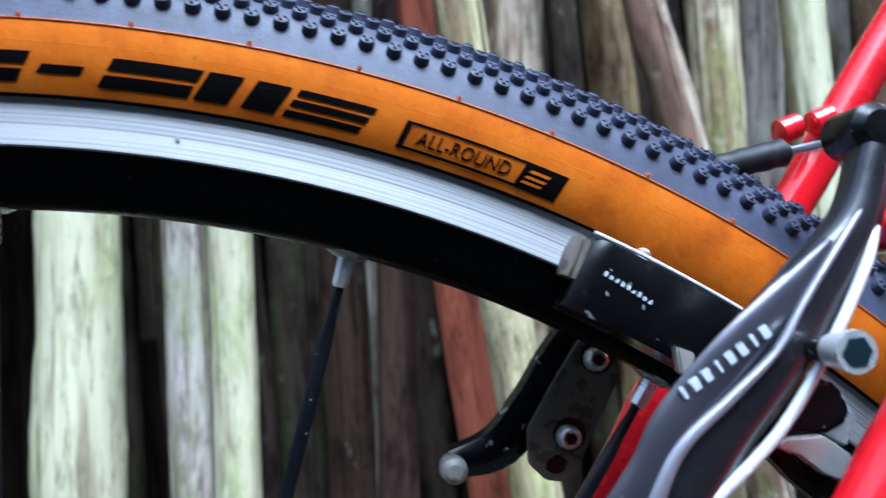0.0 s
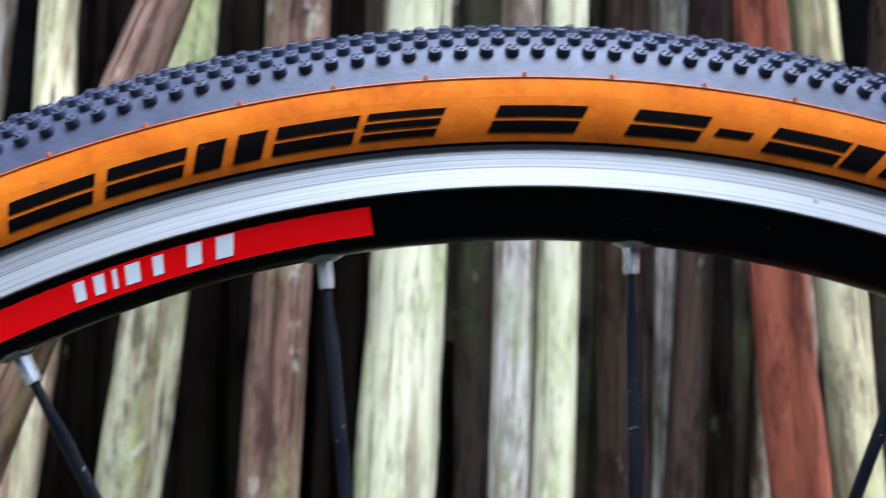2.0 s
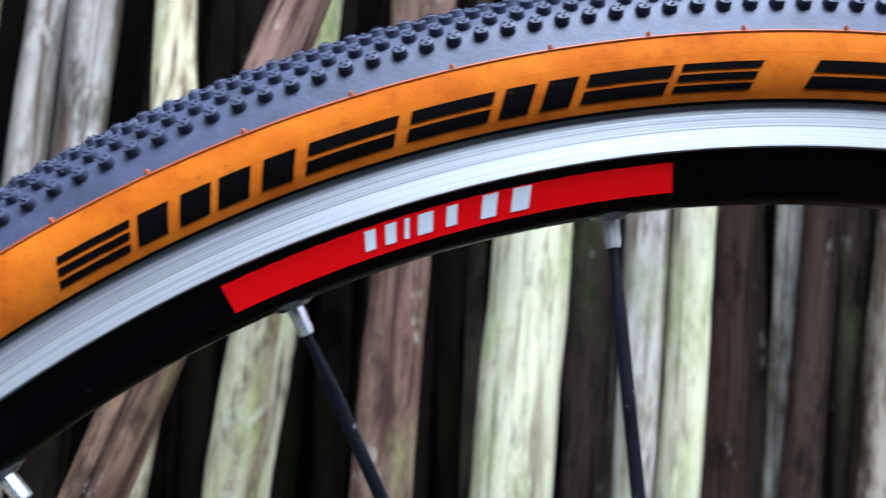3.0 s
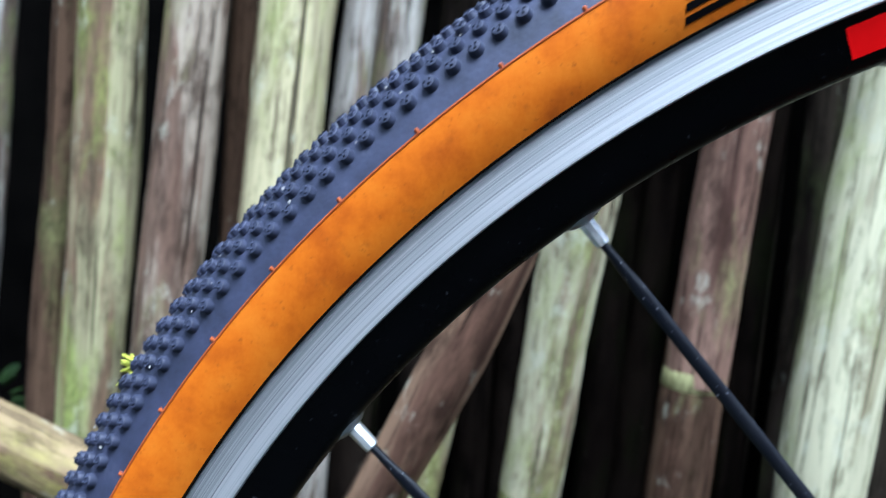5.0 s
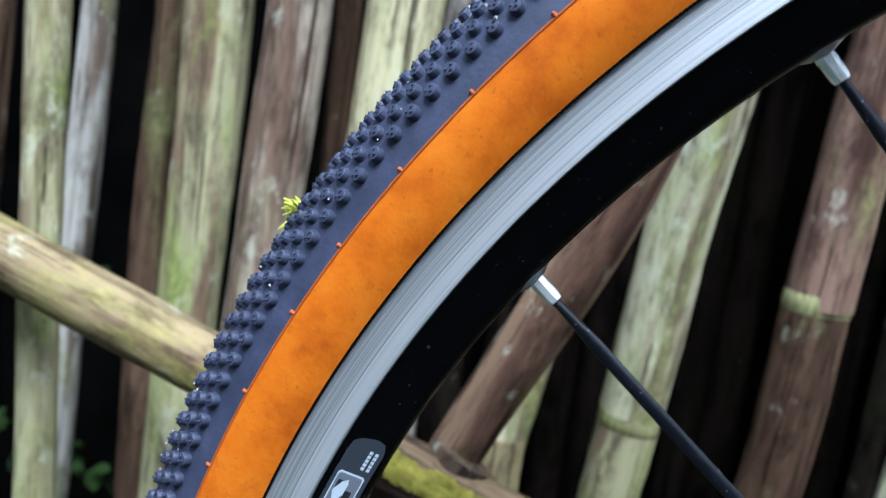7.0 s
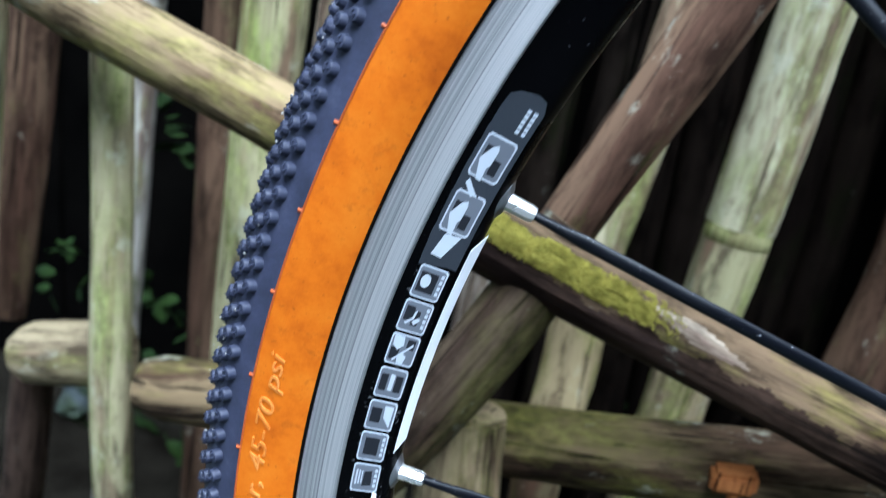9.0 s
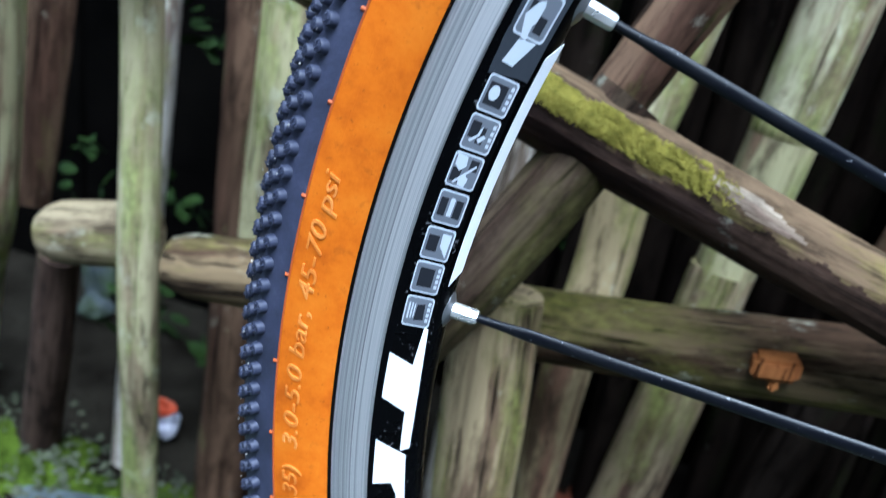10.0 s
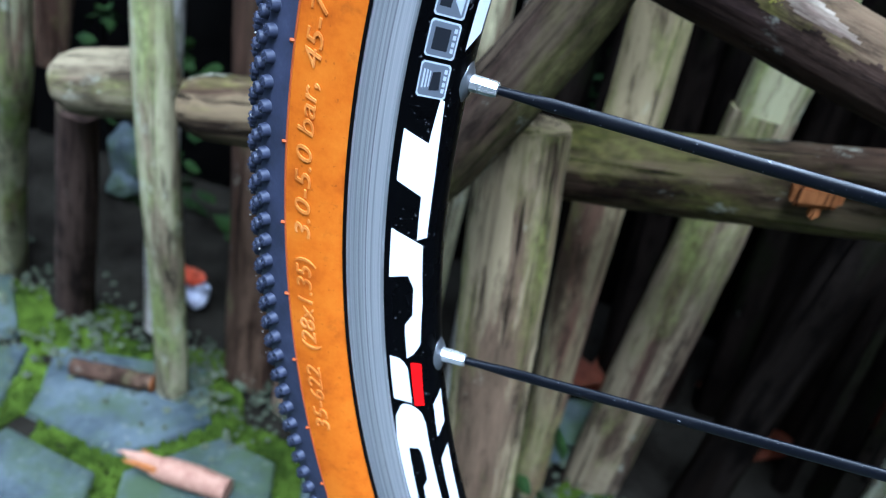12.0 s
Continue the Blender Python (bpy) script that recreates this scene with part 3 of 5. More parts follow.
bm = bmesh.new()
revolve(bm, [(-side_y(r) - off, r) for r, off in ((0.3279, -0.0001), (0.3284, 0.00006), (0.3289, -0.0001))], 360)
part("mould_line", bm, GUM, tyre)


def sidewall_point(theta_deg, r_mm, off):
    """On the near sidewall, off metres proud of it."""
    r = r_mm / 1000
    y = side_y(r)
    return polar(radians(theta_deg), r, -y - off)


def flank_point(theta_deg, r_mm, off):
    r = r_mm / 1000
    return polar(radians(theta_deg), r, -rim_y(r) - off)


def patch(bm, surface, poly, off, thick=0.00012):
    """A thin printed shape on a curved surface; poly: (degrees, millimetres of radius)."""
    dense = []
    for (a0, r0), (a1, r1) in zip(poly, poly[1:] + poly[:1]):
        n = max(1, int(abs(a1 - a0) / 0.7), int(abs(r1 - r0) / 2.0))
        dense += [(a0 + (a1 - a0) * k / n, r0 + (r1 - r0) * k / n) for k in range(n)]
    top = [bm.verts.new(surface(a, r, off)) for a, r in dense]
    low = [bm.verts.new(surface(a, r, off - thick)) for a, r in dense]
    f = bm.faces.new(top)
    bmesh.ops.triangulate(bm, faces=[f])
    for i in range(len(top)):
        j = (i + 1) % len(top)
        bm.faces.new((top[i], low[i], low[j], top[j]))


def strip(bm, surface, a0, a1, r0, r1, off, nr=4, skew=0.0):
    """A curved rectangle that follows the surface closely; skew: degrees by which the outer end leads."""
    na = max(1, int(abs(a1 - a0) / 0.5))
    grid = [[bm.verts.new(surface(a0 + (a1 - a0) * i / na + skew * j / nr, r0 + (r1 - r0) * j / nr, off)) for j in range(nr + 1)] for i in range(na + 1)]
    ring_faces(bm, grid, False)


# black print on the sidewall: plain slanted blocks, each with a slit
INK_OFF = 0.00018
LEAN = -0.55


def block(a0, a1, r0, r1, style):
    """One printed block from a0 round to a1 degrees; style picks which bars it is made of."""
    bm = bmesh.new()
    h = r1 - r0
    w = a1 - a0
    if style == "solid":
        strip(bm, sidewall_point, a0, a1, r0, r1, INK_OFF, 4, LEAN)
    for f, t in {"frame": ((0.0, 0.42), (0.58, 0.42)), "three": ((0.0, 0.24), (0.38, 0.24), (0.76, 0.24))}.get(style, ()):
        strip(bm, sidewall_point, a0 + LEAN * f, a1 + LEAN * f, r0 + h * f, r0 + h * (f + t), INK_OFF, 2, LEAN * t)
    if style == "two":
        strip(bm, sidewall_point, a0, a0 + 0.42 * w, r0, r1, INK_OFF, 4, LEAN)
        strip(bm, sidewall_point, a1 - 0.42 * w, a1, r0, r1, INK_OFF, 4, LEAN)
    part("print_mark", bm, INK, tyre, smooth=False)


R0, R1 = 320.3, 326.3
for a0, a1, style in ((33.5, 30.5, "three"), (30.2, 27.2, "two"), (26.9, 23.8, "two"), (23.3, 19.7, "frame"), (19.2, 15.9, "frame"),
                      (15.5, 12.6, "two"), (12.2, 8.8, "frame"), (8.5, 5.3, "three"), (3.1, -0.6, "frame"), (-2.7, -5.8, "frame"),
                      (-8.6, -11.8, "frame"), (-12.0, -15.0, "two"), (-15.3, -18.2, "three")):
    block(a0, a1, R0, R1, style)
bm = bmesh.new()
strip(bm, sidewall_point, -6.5, -8.0, 322.2, 324.0, INK_OFF, 2, -0.2)
part("print_mark", bm, INK, tyre, smooth=False)


def lettering(name, body, surface, a_start, a_end, r_base, r_top, off, mat, parent, thick=0.0003, slant=0.0, label=""):
    """Raised or printed writing bent round the wheel, from a_start to a_end degrees."""
    cu = bpy.data.curves.new("writing", "FONT")
    cu.body = body
    cu.shear = slant
    cu.resolution_u = 3
    tmp = bpy.data.objects.new("writing", cu)
    scene.collection.objects.link(tmp)
    me = tmp.evaluated_get(bpy.context.evaluated_depsgraph_get()).to_mesh()
    bm = bmesh.new()
    bm.from_mesh(me)
    bpy.data.objects.remove(tmp)
    xs = [v.co.x for v in bm.verts]
    x0, x1, cap = min(xs), max(xs), 0.70
    out = bmesh.ops.extrude_face_region(bm, geom=bm.faces[:])
    raised = {v for v in out["geom"] if isinstance(v, bmesh.types.BMVert)}
    for v in bm.verts:
        a = a_start + (a_end - a_start) * (v.co.x - x0) / (x1 - x0)
        r = r_base + (r_top - r_base) * v.co.y / cap
        v.co = surface(a, r, off + (thick if v in raised else -0.0001))
    part(name, bm, mat, parent, label, smooth=False)


# framed product line on the sidewall
bm = bmesh.new()
for a0, a1, r0, r1 in ((-19.9, -26.2, 325.2, 325.8), (-19.7, -26.0, 319.9, 320.5), (-19.7, -19.95, 319.9, 325.8), (-26.0, -26.25, 319.9, 325.8)):
    strip(bm, sidewall_point, a0, a1, r0, r1, INK_OFF, 2, -0.2 if r1 - r0 > 3 else 0)
strip(bm, sidewall_point, -24.5, -26.1, 320.2, 325.5, INK_OFF, 3, -0.2)
part("print_frame", bm, INK, tyre, smooth=False)
lettering("printed_word", "ALL-ROUND", sidewall_point, -20.4, -24.2, 321.4, 324.4, INK_OFF, INK, tyre, 0.00005, 0.2)
bm = bmesh.new()
for a0, a1, r0, r1 in ((-24.9, -25.7, 323.7, 324.4), (-24.8, -25.6, 322.4, 323.0), (-24.7, -25.5, 321.2, 321.8)):
    strip(bm, sidewall_point, a0, a1, r0, r1, INK_OFF + 0.0001, 1, -0.1)
part("print_mark", bm, GUM, tyre, smooth=False)
# moulded size and pressure figures, in paler gum that stands in for lit relief
for body, a0, a1 in (("35-622", 105.2, 101.3), ("(28x1.35)", 100.3, 95.3), ("3.0-5.0 bar,", 94.3, 87.1), ("45-70 psi", 86.5, 80.6)):
    lettering("raised_writing", body, sidewall_point, a0, a1, 326.1, 330.2, 0.0, GUM_LIT, tyre, 0.00038, 0.25)

# thin black ring drawn in for the shadow gap between tyre and rim
bm = bmesh.new()
revolve(bm, [(-side_y(r) - off, r) for r, off in ((0.3177, -0.0004), (0.3179, 0.0002), (0.3182, 0.0002), (0.3184, -0.0002))], 360)
part("bead_shade", bm, INK, tyre, "thin black ring for the shadow gap at the bead")

# rim: black box section with a machined brake track on each side
bm = bmesh.new()
half = [(-0.0106, 0.3171), (-0.0105, 0.3078), (-0.0100, 0.3074), (-rim_y(0.302), 0.302), (-rim_y(0.2985), 0.2985), (-0.0050, 0.2968), (-0.0030, 0.2959), (0, 0.2956)]
revolve(bm, half + [(-y, r) for y, r in half[-2::-1]], 360)
rim = part("rim", bm, BLACK_RIM, bicycle, "glossy black aluminium rim, lightly dusty")
for s in (-1, 1):
    bm = bmesh.new()
    revolve(bm, [(s * 0.0095, 0.3181), (s * 0.0107, 0.3181), (s * 0.0111, 0.3178), (s * 0.0111, 0.3130), (s * 0.0111, 0.3079), (s * 0.0105, 0.3076), (s * 0.0100, 0.3076)], 360)
    part("brake_track", bm, BRUSHED, rim, "bright machined brake track with fine grooves")

# spokes, each with its nipple and washer
for k in range(SPOKES):
    idx = k if k < 12 else k - 24
    th = FIRST + radians(15.0 * idx + {3: -0.42, 4: -0.46, 5: -0.25, 7: 0.3}.get(idx, 0.0))
    near = idx % 3 != 2
    off = {0: -0.018, 1: 0.020, 2: -0.003}[idx % 3]
    yh = -0.021 if near else 0.030
    outward = polar(th, 1, 0) - HUB
    hole = polar(th, 0.2955, 0)
    # the far end lies off the axle by off
    foot = HUB + Vector((-math.sin(th + radians(90)), 0, math.cos(th + radians(90)))) * off + outward * 0.012 + Vector((0, yh, 0))
    d = (foot - hole).normalized()
    tip = hole + d * 0.0076
    pts = [tip - d * 0.001 + (foot - tip) * f for f in (0, 0.01, 0.03, 0.05, 0.5, 0.95, 1.0)]
    bm = bmesh.new()
    tube(bm, pts, [0.0011, 0.0011, 0.0013, 0.0017, 0.0017, 0.0013, 0.0011], 12, [0.0011, 0.0011, 0.0010, 0.00095, 0.00095, 0.0010, 0.0011])
    spoke = part("spoke", bm, SPOKE_BLACK, bicycle, "black bladed spoke")
    bm = bmesh.new()
    e = [hole - d * 0.003, hole + d * 0.0002, hole + d * 0.0012, hole + d * 0.0064, hole + d * 0.0074, tip]
    tube(bm, e, [0.0021, 0.0021, 0.0020, 0.0019, 0.00165, 0.0011], 8, square=0.45)
    part("nipple", bm, SILVER, spoke, "silver nipple")
    bm = bmesh.new()
    base = polar(th, 0.2963, 0)
    tube(bm, [base + outward * 0.0014, base - outward * 0.0006, base - outward * 0.0016], [0.0060, 0.0052, 0.0030], 16, [0.0044, 0.0038, 0.0024])
    part("eyelet", bm, EYELET, spoke)

# hub
bm = bmesh.new()
for y0, y1, r in ((-0.065, -0.030, 0.009), (-0.026, -0.017, 0.024), (-0.017, 0.028, 0.012), (0.028, 0.036, 0.022), (0.036, 0.065, 0.009)):
    tube(bm, [HUB + Vector((0, y, 0)) for y in (y0, y0 + 0.001, y1 - 0.001, y1)], [r * 0.92, r, r, r * 0.92], 28, axis=(1, 0, 0))
part("hub", bm, BLACK_PLASTIC, bicycle, "black rear hub")

# decals on the rim's near flank
DEC = 0.00016
bm = bmesh.new()
strip(bm, flank_point, 28.2, 8.45, 299.0, 306.8, DEC, 5)
part("rim_decal", bm, DECAL_RED, rim, "red rim sticker with white marks", smooth=False)
for a0, a1, r0, r1, sk in ((22.2, 21.5, 300.3, 305.2, -0.25), (21.3, 20.6, 300.3, 305.2, -0.25), (20.4, 20.1, 300.3, 305.2, -0.25), (19.9, 18.9, 300.2, 305.2, -0.25),
                           (18.6, 17.9, 300.3, 305.2, -0.25), (17.1, 16.1, 300.0, 305.6, -0.3), (15.8, 14.6, 300.0, 305.6, -0.3)):
    bm = bmesh.new()
    strip(bm, flank_point, a0 + 0.12 * (a1 - a0), a0 + 0.78 * (a1 - a0), r0 + 0.3, r1 - 0.3, DEC + 0.00014, 3, sk)
    part("decal_mark", bm, DECAL_WHITE, rim, smooth=False)
bm = bmesh.new()
patch(bm, flank_point, [(66.6, 297.4), (74.3, 297.4), (74.3, 299.5), (74.4, 302), (74.5, 304.5), (74.55, 306.3), (66.9, 306.3), (66.45, 305.6), (66.2, 304.0), (66.0, 300.5), (66.1, 298.4)], DEC)
part("sticker", bm, DECAL_GREY, rim, "dark grey sticker with pale pictograms", smooth=False)
bm = bmesh.new()
strip(bm, flank_point, 74.35, 86.35, 297.4, 306.3, DEC, 5, 0.25)
part("sticker", bm, DECAL_BLACK, rim, "black sticker with square pictograms", smooth=False)
bm = bmesh.new()
strip(bm, flank_point, 86.5, 113.5, 297.2, 307.6, DEC, 5, 0.25)
part("sticker", bm, DECAL_BLACK, rim, "black sticker with white block shapes", smooth=False)


def icon(a, r, half_a, half_r, dark, light, mid=True):
    """A small square pictogram: a thin pale outline, a grey field, dark windows and pale shapes in it.
    Shapes are outlines in (-1..1, -1..1): round the wheel, and outwards."""
    off = DEC + 0.00010

    def shape(poly, level, mat):
        bm = bmesh.new()
        patch(bm, flank_point, [(a + half_a * u, r + half_r * v) for u, v in poly], off + level, 0.00005)
        return part("pictogram", bm, mat, rim, smooth=False)

    corner = 0.14
    rounded = [(-1 + corner, -1), (1 - corner, -1), (1, -1 + corner), (1, 1 - corner), (1 - corner, 1), (-1 + corner, 1), (-1, 1 - corner), (-1, -1 + corner)]
    shape(rounded, 0.0, ICON_GREY)
    shape([(0.90 * u, 0.90 * v) for u, v in rounded], 0.00003, ICON_MID if mid else DECAL_GREY)
    for poly in dark:
        shape(poly, 0.00006, ICON_DARK)
    for poly in light:
        shape(poly, 0.00009, ICON_GREY)


def quad(u0, u1, v0, v1):
    return [(u0, v0), (u1, v0), (u1, v1), (u0, v1)]


def oval(u, v, ru, rv, n=12):
    return [(u + ru * math.cos(2 * math.pi * k / n), v + rv * math.sin(2 * math.pi * k / n)) for k in range(n)]


PRINT = [quad(-0.7 + 0.36 * k, -0.46 + 0.36 * k, -0.82, -0.62) for k in range(4)]          # a line of tiny print
ICONS = [
    ([quad(-0.62, 0.62, -0.45, 0.75)], [oval(-0.08, 0.28, 0.42, 0.34)] + PRINT),
    ([quad(-0.62, 0.3, 0.15, 0.75), quad(-0.4, 0.55, -0.3, 0.15)], [[(0.55, 0.45), (0.1, 0.0), (-0.45, -0.05), (-0.3, 0.1), (0.05, 0.15), (0.45, 0.6)], [(0.1, -0.45), (0.5, -0.1), (0.3, 0.1), (0.0, -0.25)]] + PRINT),
    ([quad(-0.1, 0.7, 0.2, 0.8), quad(-0.75, -0.1, -0.75, -0.2)], [[(-0.9, 0.8), (-0.85, 0.1), (-0.3, 0.0), (0.05, 0.35), (-0.25, 0.75)], [(0.9, -0.3), (0.85, 0.15), (0.4, 0.25), (0.15, -0.1), (0.4, -0.4)], [(0.7, 0.55), (-0.5, -0.6), (-0.4, -0.7), (0.8, 0.45)]]),
    ([quad(-0.55, 0.55, 0.28, 0.78), quad(-0.55, 0.55, -0.78, -0.28)], [quad(-0.6, 0.5, -0.18, 0.12)]),
    ([quad(-0.5, 0.5, 0.0, 0.74)], [[(-0.7, -0.15), (0.1, -0.2), (0.75, -0.75), (-0.7, -0.78)]]),
    ([quad(-0.6, 0.6, -0.42, 0.62)], PRINT),
    ([[(-0.45, 0.12), (0.6, 0.2), (0.5, -0.48), (-0.55, -0.40)]], [quad(-0.55, 0.5, 0.62, 0.74), quad(-0.55, 0.45, 0.42, 0.52), quad(-0.5, 0.4, 0.24, 0.32)] + PRINT),
]
for (dark, light), a in zip(ICONS, (75.25, 77.0, 78.75, 80.55, 82.35, 84.1, 85.9)):
    icon(a, 301.6, 0.80, 3.2, dark, light)
LEVER = [(1.05, 0.35), (0.15, 0.75), (-0.45, 0.35), (-0.62, 0.0), (-0.40, -0.12), (-0.1, 0.15), (0.3, -0.1), (0.45, 0.05), (1.1, 0.0)]
icon(69.1, 301.7, 0.98, 3.3, [quad(-0.5, 0.1, -0.1, 0.7), quad(0.0, 0.7, -0.62, -0.1)], [LEVER])
icon(71.75, 301.7, 0.98, 3.3, [quad(-0.5, 0.1, -0.1, 0.7), quad(0.0, 0.7, -0.62, -0.1)], [LEVER])
for poly in ([(70.2, 303.9), (70.45, 304.2), (70.95, 301.9), (70.75, 301.2)], [(72.75, 299.4), (73.95, 301.6), (73.9, 304.0), (72.85, 303.0)]):
    bm = bmesh.new()
    patch(bm, flank_point, poly, DEC + 0.00019)
    part("pictogram", bm, ICON_GREY, rim, smooth=False)
bm = bmesh.new()
for r in (298.9, 300.3):
    for k in range(5):
        strip(bm, flank_point, 66.65 + 0.23 * k, 66.65 + 0.23 * k + 0.18, r - 0.4, r + 0.4, DEC + 0.00014, 1)
part("pictogram", bm, ICON_GREY, rim, smooth=False)
WHITE_SHAPES = [
    [(86.66, 299.2), (86.75, 298.2), (90.32, 298.1), (93.67, 297.7), (93.86, 300.0), (91.52, 300.0), (90.8, 306.0), (88.27, 305.9), (88.83, 300.0)],
    [(93.28, 306.2), (94.14, 298.5), (97.42, 298.0), (99.97, 298.7), (100.55, 300.5), (100.81, 302.4), (98.75, 302.5), (98.15, 300.5), (96.6, 300.3), (95.87, 301.7), (95.94, 306.3)],
    [(100.59, 306.7), (100.79, 304.3), (101.1, 303.1), (101.51, 302.3), (103.68, 302.1), (103.3, 306.7)],
    [(103.8, 305.2), (103.72, 304.2), (103.80, 302.8), (104.1, 301.0), (104.48, 299.8), (105.2, 299.2), (109.28, 298.9), (113.5, 298.6), (113.5, 307.2), (108.96, 307.4), (105.78, 307.5), (104.4, 306.8)],
]
for poly in WHITE_SHAPES:
    bm = bmesh.new()
    patch(bm, flank_point, poly, DEC + 0.00016)
    part("decal_shape", bm, DECAL_WHITE, rim, smooth=False)
bm = bmesh.new()
patch(bm, flank_point, [(101.1, 301.5), (101.2, 298.7), (103.93, 298.9), (103.88, 301.4)], DEC + 0.00016)
part("decal_shape", bm, DECAL_RED, rim, smooth=False)
bm = bmesh.new()
patch(bm, flank_point, [(106.63, 304.6), (106.75, 302.2), (107.0, 301.6), (107.91, 301.3), (109.0, 301.4), (109.5, 303.0), (113.5, 303.0), (113.5, 305.2), (109.06, 304.9)], DEC + 0.00045)
part("decal_shape", bm, DECAL_BLACK, rim, smooth=False)


def bed_point(a, r_mm, off):
    r = r_mm / 1000
    return polar(radians(a), r - off, -0.0052 - (r - 0.2962) * 1.4 - off)


for a0, a1 in ((72.8, 83.8), (103.6, 105.6), (107.4, 113.0)):
    bm = bmesh.new()
    patch(bm, bed_point, [(a0 - 0.5, 295.0), (a0 + 0.3, 296.7), (a1 + 0.5, 296.7), (a1 - 0.3, 295.0)], 0.00035)
    part("decal_stripe", bm, DECAL_WHITE, rim, smooth=False)
for a, r in ((-11.6, 311.9), (-30.0, 310.0)):
    bm = bmesh.new()
    p = polar(radians(a), r / 1000, -0.0111)
    tube(bm, [p + Vector((0, 0.0003, 0)), p - Vector((0, 0.0002, 0))], [0.0007, 0.0006], 8, axis=(1, 0, 0))
    part("wear_dot", bm, STEEL, rim)

# frame: seat stays and bridge


def seat_stay(ctrl):
    bm = bmesh.new()
    row = spline(ctrl, 24)
    tube(bm, [p[:3] for p in row], [p[3] for p in row], 22)
    part("seat_stay", bm, RED_PAINT, bicycle, "glossy red seat stay tube")


seat_stay([(0.022, -0.064, 0.346, 0.0060), (0.131, -0.052, 0.500, 0.0066), (0.1868, -0.047, 0.5730, 0.0066), (0.2025, -0.047, 0.5945, 0.0066), (0.266, -0.040, 0.683, 0.0066), (0.346, -0.026, 0.790, 0.0066)])
seat_stay([(0.020, 0.064, 0.346, 0.0060), (0.128, 0.052, 0.497, 0.0066), (0.1723, 0.047, 0.5604, 0.0066), (0.1871, 0.047, 0.5824, 0.0066), (0.2332, 0.047, 0.6323, 0.0066), (0.2697, 0.047, 0.6811, 0.0066), (0.352, 0.040, 0.790, 0.0066)])
bm = bmesh.new()
tube(bm, [Vector((0.228, y, 0.6215)) for y in np.linspace(-0.044, 0.047, 9)], [0.0055] * 9, 16, axis=(1, 0, 0))
part("brake_bridge", bm, RED_PAINT, bicycle)
for dx, dz in ((-0.0175, 0.000), (-0.0065, 0.002)):
    bm = bmesh.new()
    c = Vector((0.249 + dx, 0.040, 0.6560 + dz))
    tube(bm, [c + Vector((-0.0042, 0, -0.001)), c + Vector((-0.0030, 0, -0.001)), c + Vector((0.0030, 0, 0.001)), c + Vector((0.0042, 0, 0.001))], [0.0022, 0.0040, 0.0040, 0.0024], 16)
    part("cable_stop", bm, RED_PAINT, bicycle, "small red cable stop on the seat stay")

def prism(name, poly, y0, y1, mat, parent, label="", bevel=0.0005):
    """A flat plate cut to an outline in x and z, with softened edges."""
    bm = bmesh.new()
    low = [bm.verts.new((x, y0, z)) for x, z in poly]
    top = [bm.verts.new((x, y1, z)) for x, z in poly]
    bm.faces.new(low)
    bm.faces.new(top)
    for i in range(len(poly)):
        j = (i + 1) % len(poly)
        bm.faces.new((low[i], low[j], top[j], top[i]))
    bmesh.ops.recalc_face_normals(bm, faces=bm.faces[:])
    bmesh.ops.bevel(bm, geom=bm.edges[:], offset=bevel, segments=2, affect="EDGES")
    return part(name, bm, mat, parent, label)


# rim brake
NEAR_ARM = [(0.1195, -0.034, 0.5385, 0.0085), (0.1350, -0.036, 0.5548, 0.0093), (0.1508, -0.036, 0.5728, 0.0092), (0.1618, -0.036, 0.5865, 0.0090), (0.1747, -0.036, 0.5995, 0.0086), (0.1845, -0.035, 0.6090, 0.0074), (0.1965, -0.034, 0.6225, 0.0048), (0.2035, -0.032, 0.6370, 0.0040)]
arm = spline(NEAR_ARM, 40)
bm = bmesh.new()
tube(bm, [p[:3] for p in arm], [p[3] for p in arm], 16, [0.0046] * 40, square=0.35)
near_arm = part("brake_arm", bm, ARM_GREY, bicycle, "dark grey polished brake arm with pale marks")
bm = bmesh.new()
face = spline([(0.1328, -0.0392, 0.5642, 0.0030), (0.1465, -0.0398, 0.5795, 0.0036), (0.1530, -0.0400, 0.5885, 0.0042), (0.1640, -0.0400, 0.5985, 0.0044), (0.1745, -0.0395, 0.6072, 0.0036), (0.1830, -0.0385, 0.6145, 0.0022), (0.1880, -0.0380, 0.6195, 0.0008)], 34)
tube(bm, [p[:3] for p in face], [p[3] for p in face], 16, [0.0014] * 34)
part("arm_face", bm, ARM_FACE, near_arm, "brushed grey face with pale marks")
# pale raised strip that draws the arm's curved highlight
bm = bmesh.new()
ridge = spline([(0.1362, -0.0405, 0.5588, 1), (0.1460, -0.0412, 0.5722, 1), (0.1530, -0.0412, 0.5835, 1), (0.1640, -0.0412, 0.5920, 1), (0.1735, -0.0410, 0.5995, 1), (0.1800, -0.0402, 0.6075, 1), (0.1880, -0.0390, 0.6165, 1), (0.1990, -0.0365, 0.6280, 1)], 40)
tube(bm, [p[:3] for p in ridge], [0.0019 - 0.0011 * min(i / 22, 1) for i in range(40)], 12, [0.0010] * 40)
part("arm_highlight", bm, ARM_PALE, near_arm)
bm = bmesh.new()
rod = spline([(0.1560, -0.039, 0.5705), (0.1728, -0.040, 0.5842), (0.1855, -0.040, 0.6002), (0.1948, -0.039, 0.6140), (0.1990, -0.037, 0.6215)], 30)
tube(bm, rod, [0.00115] * 30, 10)
part("return_spring", bm, ARM_EDGE, near_arm, "bright spring wire")
bm = bmesh.new()
